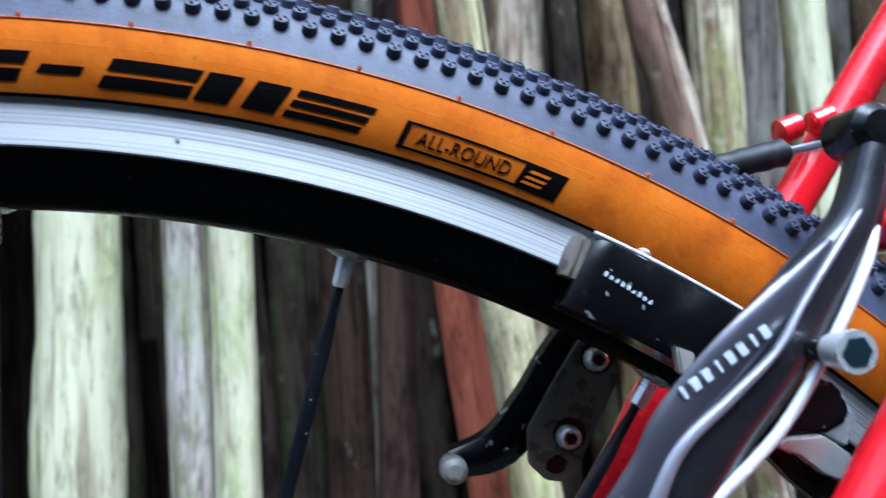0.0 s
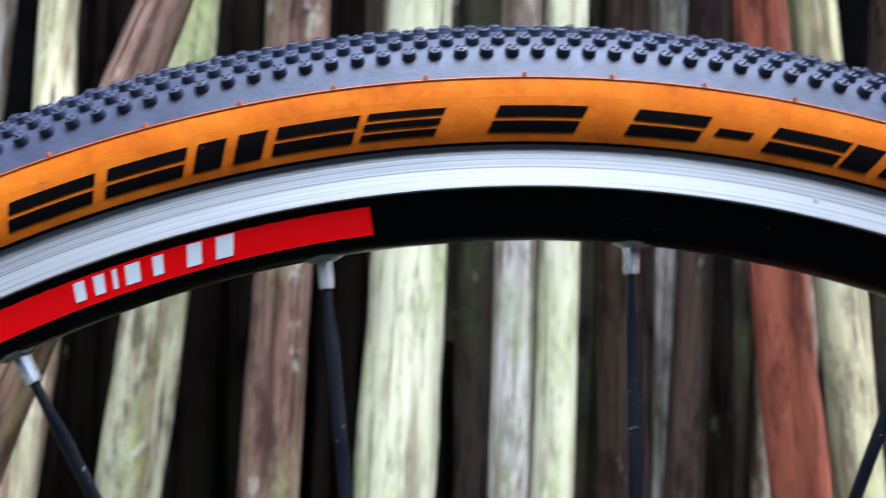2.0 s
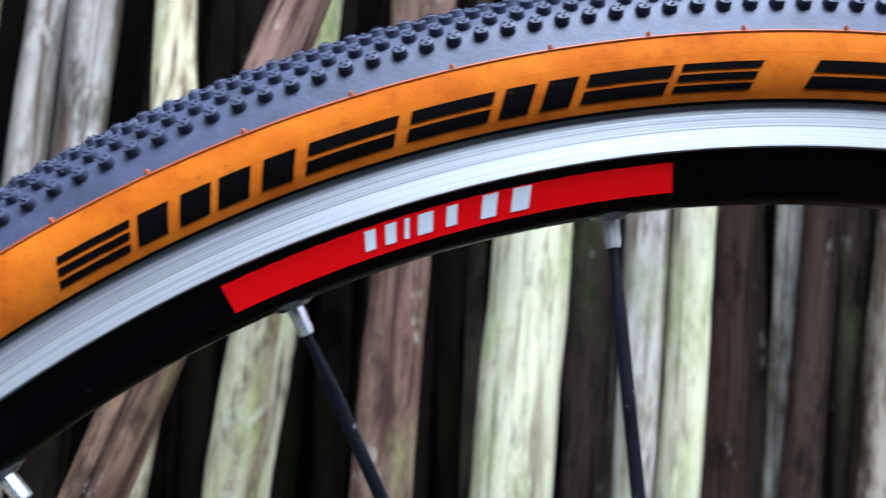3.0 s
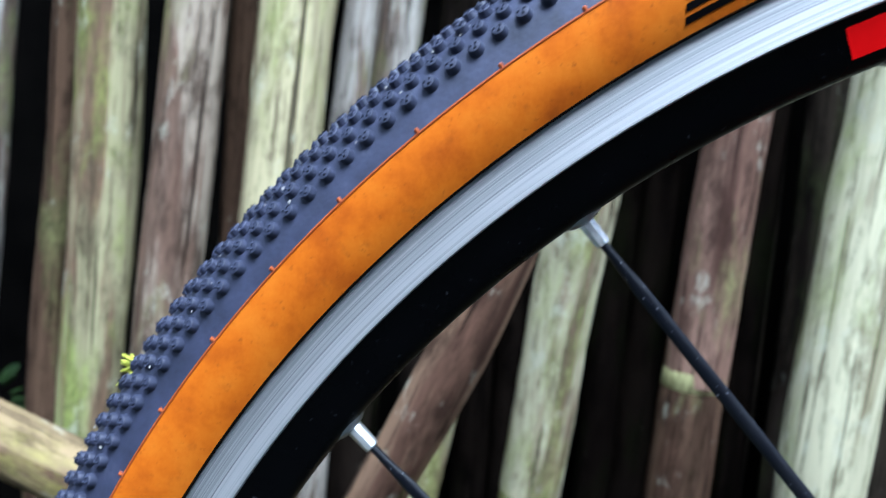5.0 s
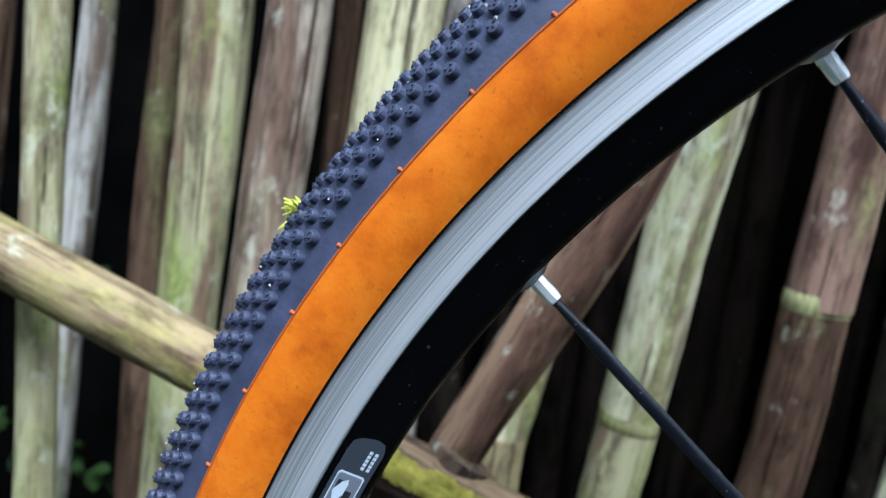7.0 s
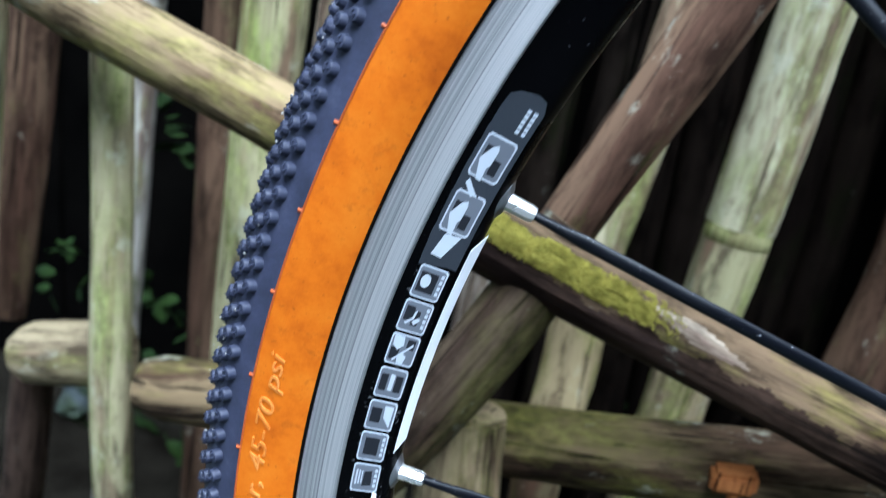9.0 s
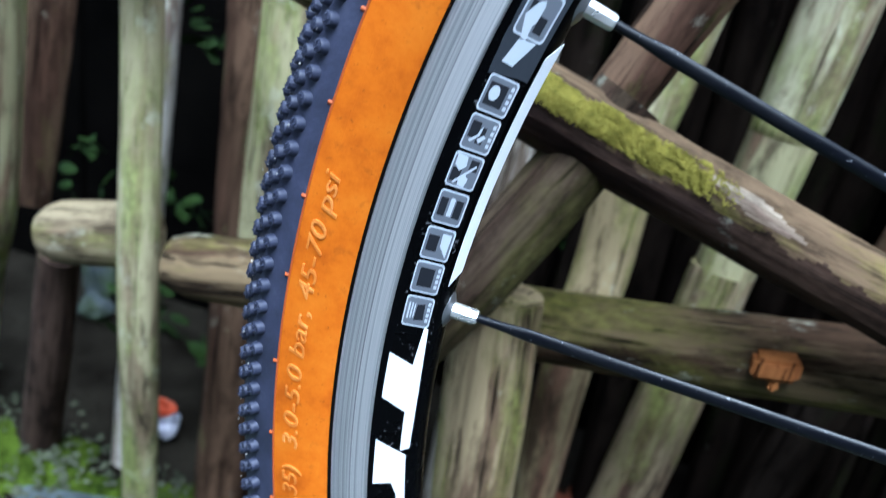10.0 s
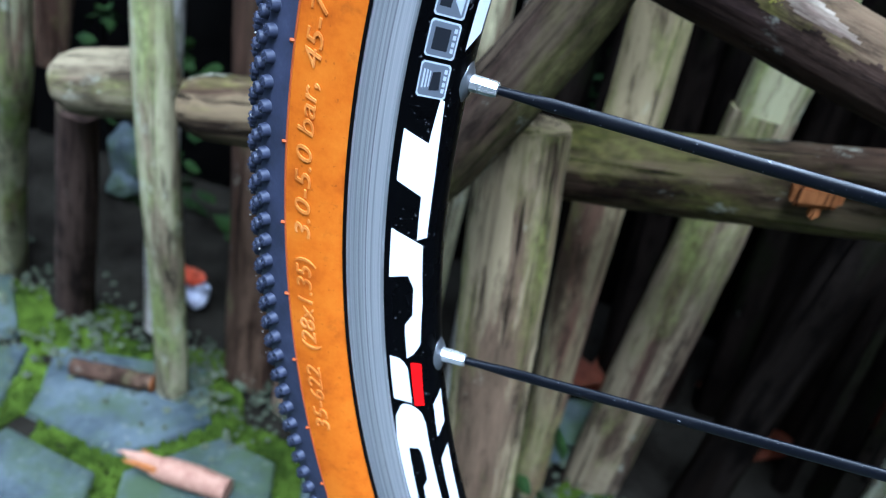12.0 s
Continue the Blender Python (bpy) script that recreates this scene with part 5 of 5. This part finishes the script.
pole([(-.560, .152, .2610, .0125), (-.554, .153, .2622, .0168), (-.545, .155, .2645, .0184), (-.500, .162, .2725, .0184)], W_PALERAIL, 0.95, 73, (), "fence_rail", "short cut pale rail end")
pole([(-.4630, .1290, .2800, .0135), (-.4575, .1295, .2805, .0163), (-.430, .1325, .2830, .0168), (-.350, .1400, .2895, .0172), (-.281, .1450, .2960, .0176), (-.190, .1460, .3105, .0182), (-.100, .1480, .3250, .0182), (.0, .1500, .3410, .018), (.15, .1550, .366, .017)], W_OLIVE, 0.95, 74, (), "fence_rail", "mossy lower rail with a sawn stub")
bm = bmesh.new()
box(bm, (-.1968, .1210, .3120), (-.1792, .1360, .3208), None, 0.0018)
box(bm, (-.1885, .1225, .3062), (-.1848, .1290, .3128), None, 0.0012)
for v in bm.verts:
    v.co.z += 0.16 * (v.co.x + .188) + 0.0008 * noise.noise(v.co * 260)
part("sawn_stub", bm, CUT_WOOD, fence, "orange sawn branch stub")


def clad_rail(ob, p0, p1):
    """Torn bark on the lower half of a rail, darkened to carry its underside shade too, a film of moss along its
    shoulder and a bare pale scar.
    """
    p0, p1 = Vector(p0), Vector(p1)
    d = (p1 - p0).normalized()
    front = Vector((0, -1, 0))
    up = d.cross(front).normalized()
    up = up if up.z > 0 else -up
    for m in (W_BARKSHADE, RAIL_MOSS, W_TAUPE):
        ob.data.materials.append(m)
    bm = bmesh.new()
    bm.from_mesh(ob.data)
    bmesh.ops.subdivide_edges(bm, edges=[e for e in bm.edges if max(len(f.verts) for f in e.link_faces) == 4], cuts=5, use_grid_fill=True)
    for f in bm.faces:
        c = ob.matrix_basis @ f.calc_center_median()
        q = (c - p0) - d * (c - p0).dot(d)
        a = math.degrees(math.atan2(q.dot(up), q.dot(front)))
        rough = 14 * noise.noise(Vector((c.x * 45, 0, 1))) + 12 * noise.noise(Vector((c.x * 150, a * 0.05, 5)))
        # downward side: bark colour with the underside's shade in it
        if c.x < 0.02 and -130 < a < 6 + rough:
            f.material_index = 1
        elif c.x < -0.238 + 0.0010 * rough and 12 + 0.5 * rough < a < 54 + rough:
            f.material_index = 2
        elif abs(c.x + 0.219) < 0.019 and abs(a - 34 + 450 * (c.x + 0.219)) < 16 * (1 - abs(c.x + 0.219) / 0.022) + 0.25 * rough:
            f.material_index = 3
    bm.to_mesh(ob.data)
    bm.free()


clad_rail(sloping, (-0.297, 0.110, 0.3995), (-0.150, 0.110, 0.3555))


def rail_tufts(p0, p1, r, low, high, count, mat, label, seed, size=1.0):
    """Moss cushions in slanting ribs on the camera side of a rail; low and high: degrees round it from the front, upwards."""
    rnd = random.Random(seed)
    p0, p1 = Vector(p0), Vector(p1)
    d = (p1 - p0).normalized()
    front = Vector((0, -1, 0))
    up = d.cross(front).normalized()
    up = up if up.z > 0 else -up
    verts, faces = [], []
    for n in range(count):
        f, g = rnd.random(), rnd.random()
        if noise.noise(Vector((f * 7, g * 3, seed))) < -0.45 or rnd.random() < (f - 0.6) / 0.4 or rnd.random() < abs(2 * g - 1) ** 2:
            continue
        if math.sin(2 * math.pi * (f * 19 + g * 2.6 + 0.9 * noise.noise(Vector((f * 11, g * 4, 7))))) < -0.35 and rnd.random() < 0.75:
            continue
        a = radians(low + (high - low) * g)
        out = front * math.cos(a) + up * math.sin(a)
        side = d.cross(out).normalized()
        c = p0.lerp(p1, f) + out * r
        s = size * rnd.uniform(0.00018, 0.00050)
        base = len(verts)
        for k in range(6):
            b = 1.0472 * k + n
            verts.append((c + (d * math.cos(b) + side * math.sin(b)) * s * rnd.uniform(0.7, 1.3) - out * 0.0003)[:])
        verts.append((c + out * s * rnd.uniform(0.2, 0.6))[:])
        faces.extend((base + k, base + (k + 1) % 6, base + 6) for k in range(6))
    me = bpy.data.meshes.new("moss_growth")
    me.from_pydata(verts, [], faces)
    me.materials.append(mat)
    me.polygons.foreach_set("use_smooth", [True] * len(me.polygons))
    ob = new("moss_growth", me)
    ob.parent = fence
    tagged(ob, label, kind="stuff")


rail_tufts((-.335, .1105, .4110), (-.226, .110, .3783), .0152, 8, 60, 30000, RAIL_MOSS, "ribbed yellow-green moss on the rail", 2.3)


# ---- ground ----
bm = bmesh.new()
xs = [-80, -20, -5, -2] + list(np.linspace(-1.3, 0.9, 45)) + [2, 5, 20, 80]
ys = [-80, -20, -5, -2] + list(np.linspace(-0.9, 0.46, 30)) + [2, 5, 20, 80]
STEP_Y, STEP = 0.045, 0.045                  # the strip along the fence lies a low step above the place where the wheel stands


def soil_z(x, y):
    near = abs(x) < 1.5 and -1 < y < 0.5
    return -0.012 + (STEP if near and y > STEP_Y else 0) + (0.005 * noise.noise(Vector((x * 9, y * 9, 0))) if near else -0.01)


grid = [[bm.verts.new((x, y, soil_z(x, y))) for y in ys] for x in xs]
ring_faces(bm, grid, False)
ground = thing("ground", bm, SOIL, "damp dark soil between the flagstones", "ground", kind="structure")


def clip(poly, px, py, nx, ny):
    """Keep the part of a polygon on the side of the line away from the normal."""
    out = []
    for (ax, ay), (bx, by) in zip(poly, poly[1:] + poly[:1]):
        da, db = (ax - px) * nx + (ay - py) * ny, (bx - px) * nx + (by - py) * ny
        if da <= 0:
            out.append((ax, ay))
        if da * db < 0:
            f = da / (da - db)
            out.append((ax + (bx - ax) * f, ay + (by - ay) * f))
    return out


pavement = new("pavement")
tagged(pavement, "irregular blue-grey flagstones with mossy joints", "pavement", kind="structure")
rng = random.Random(11)
seeds = [(-0.530, 0.156), (-0.5387, 0.0566), (-0.4516, 0.1016), (-0.664, 0.086), (-0.735, 0.190), (-0.560, 0.262), (-0.655, 0.275), (-0.440, 0.225), (-0.345, 0.150)]
for i in range(13):
    for j in range(9):
        x, y = -1.2 + i * 0.155 + rng.uniform(-0.04, 0.04), -0.85 + j * 0.14 + rng.uniform(-0.035, 0.035)
        if min(math.hypot(x - a, y - b) for a, b in seeds) > 0.105:
            seeds.append((x, y))
for x, y in seeds:
    if y > 0.215:
        continue
    level = STEP if y > STEP_Y else -0.0015
    poly = [(x - 0.2, y - 0.2), (x + 0.2, y - 0.2), (x + 0.2, y + 0.2), (x - 0.2, y + 0.2)]
    for a, b in seeds:
        d = math.hypot(a - x, b - y)
        if 0 < d < 0.45:
            poly = clip(poly, x + (a - x) / 2 - (a - x) / d * 0.007, y + (b - y) / 2 - (b - y) / d * 0.007, (a - x) / d, (b - y) / d)
    if len(poly) < 3:
        continue
    dense = []
    for (ax, ay), (bx, by) in zip(poly, poly[1:] + poly[:1]):
        k = max(1, int(math.hypot(bx - ax, by - ay) / 0.022))
        for q in range(k):
            f = q / k
            px, py = ax + (bx - ax) * f, ay + (by - ay) * f
            w = 0.97 + 0.03 * noise.noise(Vector((px * 40, py * 40, 3)))
            dense.append((x + (px - x) * w, y + (py - y) * w))
    bm = bmesh.new()
    top_z = level - 0.0035 + rng.uniform(-0.0015, 0.001)
    rings = []
    for s, z in ((1.0, -0.03), (1.0, top_z - 0.004), (0.975, top_z - 0.001), (0.93, top_z), (0.5, top_z)):
        rings.append([bm.verts.new((x + (px - x) * s, y + (py - y) * s, z + (0.0012 * noise.noise(Vector((px * 25 * s, py * 25 * s, 7))) if z > top_z - 0.002 else 0))) for px, py in dense])
    ring_faces(bm, rings)
    bm.faces.new(rings[-1])
    part("flagstone", bm, STONE, pavement)
# moss cushions along the joints
verts, faces = [], []
rng = random.Random(21)
for n in range(22000):
    x, y = rng.uniform(-0.95, -0.2), rng.uniform(0.05, 0.24)
    d = sorted(math.hypot(x - a, y - b) for a, b in seeds)
    if d[1] - d[0] > 0.026 or noise.noise(Vector((x * 14, y * 14, 4))) < -0.38:
        continue
    r = rng.uniform(0.0012, 0.0036)
    base = len(verts)
    for k in range(7):
        a = 2 * math.pi * k / 7
        verts.append((x + math.cos(a) * r, y + math.sin(a) * r, STEP - 0.012))
    for k in range(7):
        a = 2 * math.pi * k / 7 + 0.3
        verts.append((x + math.cos(a) * r * 0.7, y + math.sin(a) * r * 0.7, STEP - 0.0082 + rng.uniform(-0.0012, 0.0012)))
    verts.append((x, y, STEP - 0.0070 + rng.uniform(-0.0015, 0.0018)))
    for k in range(7):
        j = (k + 1) % 7
        faces.append((base + k, base + j, base + 7 + j, base + 7 + k))
        faces.append((base + 7 + k, base + 7 + j, base + 14))
me = bpy.data.meshes.new("moss")
me.from_pydata(verts, [], faces)
me.materials.append(MOSS)
me.polygons.foreach_set("use_smooth", [True] * len(me.polygons))
tagged(new("moss", me), "bright green moss cushions in the paving joints", "moss", kind="stuff")

# boards behind the fence, near black so that their colour holds the gaps' shade
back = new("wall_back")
tagged(back, "board wall behind the fence, coloured near black for shade", "wall", kind="structure")
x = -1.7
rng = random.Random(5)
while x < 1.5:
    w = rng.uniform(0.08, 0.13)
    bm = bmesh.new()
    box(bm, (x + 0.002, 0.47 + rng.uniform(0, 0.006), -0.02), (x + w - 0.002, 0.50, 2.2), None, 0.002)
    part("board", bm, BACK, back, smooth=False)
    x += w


# unseen wall, added to block low front light and darken reflections
bm = bmesh.new()
box(bm, (-3.5, -1.95, -0.02), (3.5, -1.75, 2.3), None, 0.01)
thing("wall_front", bm, UNSEEN_PLASTER, "added unseen wall that cuts low light and reflections", "wall", kind="structure", smooth=False)


# ---- small things ----
def twig(name, a, b, r, mat, label, category, end=None):
    rnd = random.Random(name + str(a))
    bm = bmesh.new()
    a, b = Vector(a), Vector(b)
    n = 14
    tube(bm, [a.lerp(b, i / (n - 1)) + Vector((0, 0, 0.0006 * rnd.uniform(-1, 1))) for i in range(n)], [r * rnd.uniform(0.88, 1.08) for i in range(n)], 10)
    ob = thing(name, bm, mat, label, category)
    if end:
        bm = bmesh.new()
        d = (b - a).normalized()
        tube(bm, [b - d * 0.0005, b + d * 0.0007], [r * 0.95, r * 0.9], 10)
        part("cut_end", bm, end, ob)
    return ob


twig("stick", (-0.584, 0.160, 0.0475), (-0.527, 0.171, 0.0480), 0.0064, W_BROWN, "short brown stick with a pale cut end on the paving", "stick", CUT_WOOD)
rng = random.Random(9)
bm = bmesh.new()
root = Vector((-0.492, 0.108, 0.0495))
tube(bm, [root + Vector((0.012, 0, 0)), root + Vector((0.022, 0.001, 0.0004)), root + Vector((0.042, 0.003, 0.0004)), root + Vector((0.062, 0.004, 0))], [0.0055, 0.0078, 0.0080, 0.0070], 12)
broken = thing("splintered_stick", bm, SPLINTER, "broken pinkish stick with splintered end on the paving", "stick")
for k in range(7):
    a = 2 * math.pi * k / 7
    e = root + Vector((0.018, 0.0035 * math.cos(a), 0.001 + 0.0035 * math.sin(a)))
    tip = e + Vector((-rng.uniform(0.010, 0.028), rng.uniform(-0.005, 0.006), rng.uniform(0, 0.006)))
    bm = bmesh.new()
    tube(bm, [e, e.lerp(tip, 0.5) + Vector((0, 0, 0.0006)), tip], [0.0030, 0.0022, 0.0005], 6)
    part("splinter", bm, CUT_WOOD if k % 3 == 0 else SPLINTER, broken)


def leaf(centre, size, turn, mat, name, label, lift=0.003, seed=0):
    rnd = random.Random(seed)
    bm = bmesh.new()
    rows = []
    for i in range(9):
        f = i / 8
        w = size * 0.42 * math.sin(math.pi * min(0.98, f ** 0.8 + 0.02)) + 0.0003
        row = []
        for j in (-1, -0.5, 0, 0.5, 1):
            z = lift + 0.22 * size * math.sin(f * 3 + rnd.uniform(0, 0.4)) * abs(j) + 0.05 * size * rnd.uniform(-1, 1)
            row.append(bm.verts.new((size * (f - 0.5), j * w, z)))
        rows.append(row)
    ring_faces(bm, rows, False)
    bmesh.ops.solidify(bm, geom=bm.faces[:], thickness=0.0003)
    m = Matrix.Translation(centre) @ Matrix.Rotation(turn, 4, "Z")
    for v in bm.verts:
        v.co = m @ v.co
    low = min(v.co.z for v in bm.verts)
    for v in bm.verts:
        v.co.z += STEP - 0.008 - low
    thing(name, bm, mat, label, "leaf", "fallen leaves behind the fence" if mat is LEAF_BROWN else "")


rng = random.Random(33)
for k, (x, y, s) in enumerate(((-0.255, 0.330, 0.05), (-0.225, 0.350, 0.06), (-0.05, 0.40, 0.07), (-0.02, 0.42, 0.06), (-0.33, 0.34, 0.045), (-0.14, 0.37, 0.05), (-0.29, 0.30, 0.035), (-0.45, 0.33, 0.05), (-0.10, 0.33, 0.045))):
    leaf((x, y, 0), s, rng.uniform(0, 6), LEAF_BROWN, "fallen_leaf", "curled reddish dead leaf on dark soil", seed=k)
# weeds and creepers behind the fence foot, in tufts
verts, faces = [], []
rng = random.Random(77)
TUFTS = [(-0.715, 0.36, 0.208, 0.018, 16), (-0.630, 0.36, 0.215, 0.008, 10), (-0.592, 0.36, 0.198, 0.008, 10), (-0.598, 0.36, 0.348, 0.012, 14), (-0.66, 0.40, 0.06, 0.03, 22), (-0.55, 0.34, 0.05, 0.02, 16), (-0.30, 0.36, 0.27, 0.012, 10), (-0.22, 0.38, 0.20, 0.014, 10), (-0.43, 0.25, 0.05, 0.02, 10), (-0.26, 0.20, 0.05, 0.02, 8)]
for tx, ty, tz, spread, count in TUFTS:
    for n in range(count):
        s = rng.uniform(0.006, 0.012)
        a = rng.uniform(0, 6.28)
        u = Vector((math.cos(a), 0.4 * math.sin(a), rng.uniform(-0.8, 0.8))).normalized() * s
        v = Vector((-math.sin(a) * 0.6, 0.5, rng.uniform(-0.6, 0.9))).normalized() * s * 0.62
        c = Vector((tx + rng.gauss(0, spread), ty + rng.gauss(0, spread * 0.5), max(STEP, tz + rng.gauss(0, spread))))
        base = len(verts)
        for p in (c - u, c - u * 0.3 + v, c + u * 0.45 + v * 0.8, c + u * 1.1, c + u * 0.45 - v * 0.8, c - u * 0.3 - v):
            verts.append(p[:])
        verts.append((c + Vector((0, -s * 0.22, s * 0.1)))[:])
        for i in range(6):
            faces.append((base + i, base + (i + 1) % 6, base + 6))
me = bpy.data.meshes.new("weeds")
me.from_pydata(verts, [], faces)
me.materials.append(LEAF_GREEN)
tagged(new("weeds", me), "small green weeds and creepers in the dark behind the fence", "weeds", kind="stuff")
# leaf litter and mossy crumbs along the fence foot
verts, faces = [], []
rng = random.Random(78)
for n in range(1300):
    x, y = rng.uniform(-0.74, -0.20), 0.205 + rng.gauss(0, 0.028)
    if noise.noise(Vector((x * 17, y * 17, 9))) < -0.15 or y < 0.10:
        continue
    s = rng.uniform(0.0010, 0.0030) if rng.random() < 0.9 else rng.uniform(0.003, 0.005)
    c = Vector((x, y, STEP - 0.004 + s * 0.3))
    base = len(verts)
    a = rng.uniform(0, 6.28)
    for k in range(5):
        b = a + 1.2566 * k
        q = s * rng.uniform(0.6, 1.3)
        verts.append((c + Vector((math.cos(b) * q, math.sin(b) * q, rng.uniform(-0.3, 0.35) * s)))[:])
    verts.append((c + Vector((0, 0, s * rng.uniform(0.7, 1.3))))[:])
    verts.append((c - Vector((0, 0, s * 0.7)))[:])
    for i in range(5):
        faces.append((base + i, base + (i + 1) % 5, base + 5))
        faces.append((base + (i + 1) % 5, base + i, base + 6))
me = bpy.data.meshes.new("litter")
me.from_pydata(verts, [], faces)
me.materials.append(CRUMBS)
tagged(new("leaf_litter", me), "grey-green crumbs, lichen and leaf litter along the fence foot", "litter", kind="stuff")


# pale stones in the dark behind the fence
def boulder(centre, size, seed):
    bm = bmesh.new()
    bmesh.ops.create_icosphere(bm, subdivisions=3, radius=1.0)
    off = Vector((seed, 2 * seed, 0))
    for v in bm.verts:
        v.co *= 1 + 0.5 * noise.noise(v.co * 1.6 + off) + 0.14 * noise.noise(v.co * 5 + off)
        v.co = Vector((v.co.x * size[0], v.co.y * size[1], v.co.z * size[2])) + Vector(centre)
    thing("stone", bm, STONE, "grey-blue stone lying in shade behind the fence", "stone", "stones behind the fence")


boulder((-0.745, 0.425, 0.062), (0.020, 0.018, 0.036), 3)
boulder((-0.735, 0.40, 0.045), (0.016, 0.014, 0.012), 6)
boulder((-0.245, 0.265, 0.050), (0.030, 0.024, 0.016), 9)
# crumpled wrapper
bm = bmesh.new()
bmesh.ops.create_icosphere(bm, subdivisions=3, radius=0.016)
for v in bm.verts:
    v.co *= 0.75 + 0.5 * noise.noise(v.co * 90)
    v.co = Vector((v.co.x * 1.2, v.co.y * 0.7, v.co.z * 0.9)) + Vector((-0.566, 0.275, 0.050))
wrapper = thing("wrapper", bm, LITTER_WHITE, "crumpled red and white plastic wrapper on the soil", "litter", smooth=False)
bm = bmesh.new()
bmesh.ops.create_icosphere(bm, subdivisions=3, radius=0.011)
for v in bm.verts:
    v.co *= 0.75 + 0.5 * noise.noise(v.co * 110 + Vector((5, 0, 0)))
    v.co = Vector((v.co.x * 1.4, v.co.y * 0.8, v.co.z * 0.8)) + Vector((-0.570, 0.273, 0.066))
part("red_panel", bm, LITTER_RED, wrapper, "red printed part", smooth=False)
# sprig caught at the tyre's edge
bm = bmesh.new()
c = polar(radians(60.5), 0.3490, 0.006)
rng = random.Random(3)
for k in range(9):
    d = Vector((-rng.uniform(0.2, 1.0), rng.uniform(-0.3, 0.3), rng.uniform(-0.5, 0.7))).normalized()
    e = c + d * rng.uniform(0.003, 0.0085)
    tube(bm, [c - d * 0.001, (c + e) / 2 + Vector((0, 0, 0.0006)), e], [0.0005, 0.0009, 0.0002], 5)
thing("moss_sprig", bm, LEAF_YELLOW, "tiny yellow-green moss sprig stuck to the tyre", "moss")
# grit between the knobs
verts, faces = [], []
rng = random.Random(8)
for n in range(150):
    th, ph = radians(rng.uniform(30, 116)), radians(rng.uniform(32, 100))
    p, out, along, side = tread_frame(th, ph)
    p = p + out * rng.uniform(0.0003, 0.0020)
    s = rng.uniform(0.00015, 0.00045)
    base = len(verts)
    for d in (along, side, -along, -side, out, -out):
        verts.append((p + d * s * rng.uniform(0.6, 1.4))[:])
    for f in ((0, 1, 4), (1, 2, 4), (2, 3, 4), (3, 0, 4), (1, 0, 5), (2, 1, 5), (3, 2, 5), (0, 3, 5)):
        faces.append(tuple(base + i for i in f))
me = bpy.data.meshes.new("grit")
me.from_pydata(verts, [], faces)
me.materials.append(GRIT)
ob = new("grit", me)
ob.parent = tyre
tagged(ob, "pale grit and fluff caught in the tread", kind="stuff")
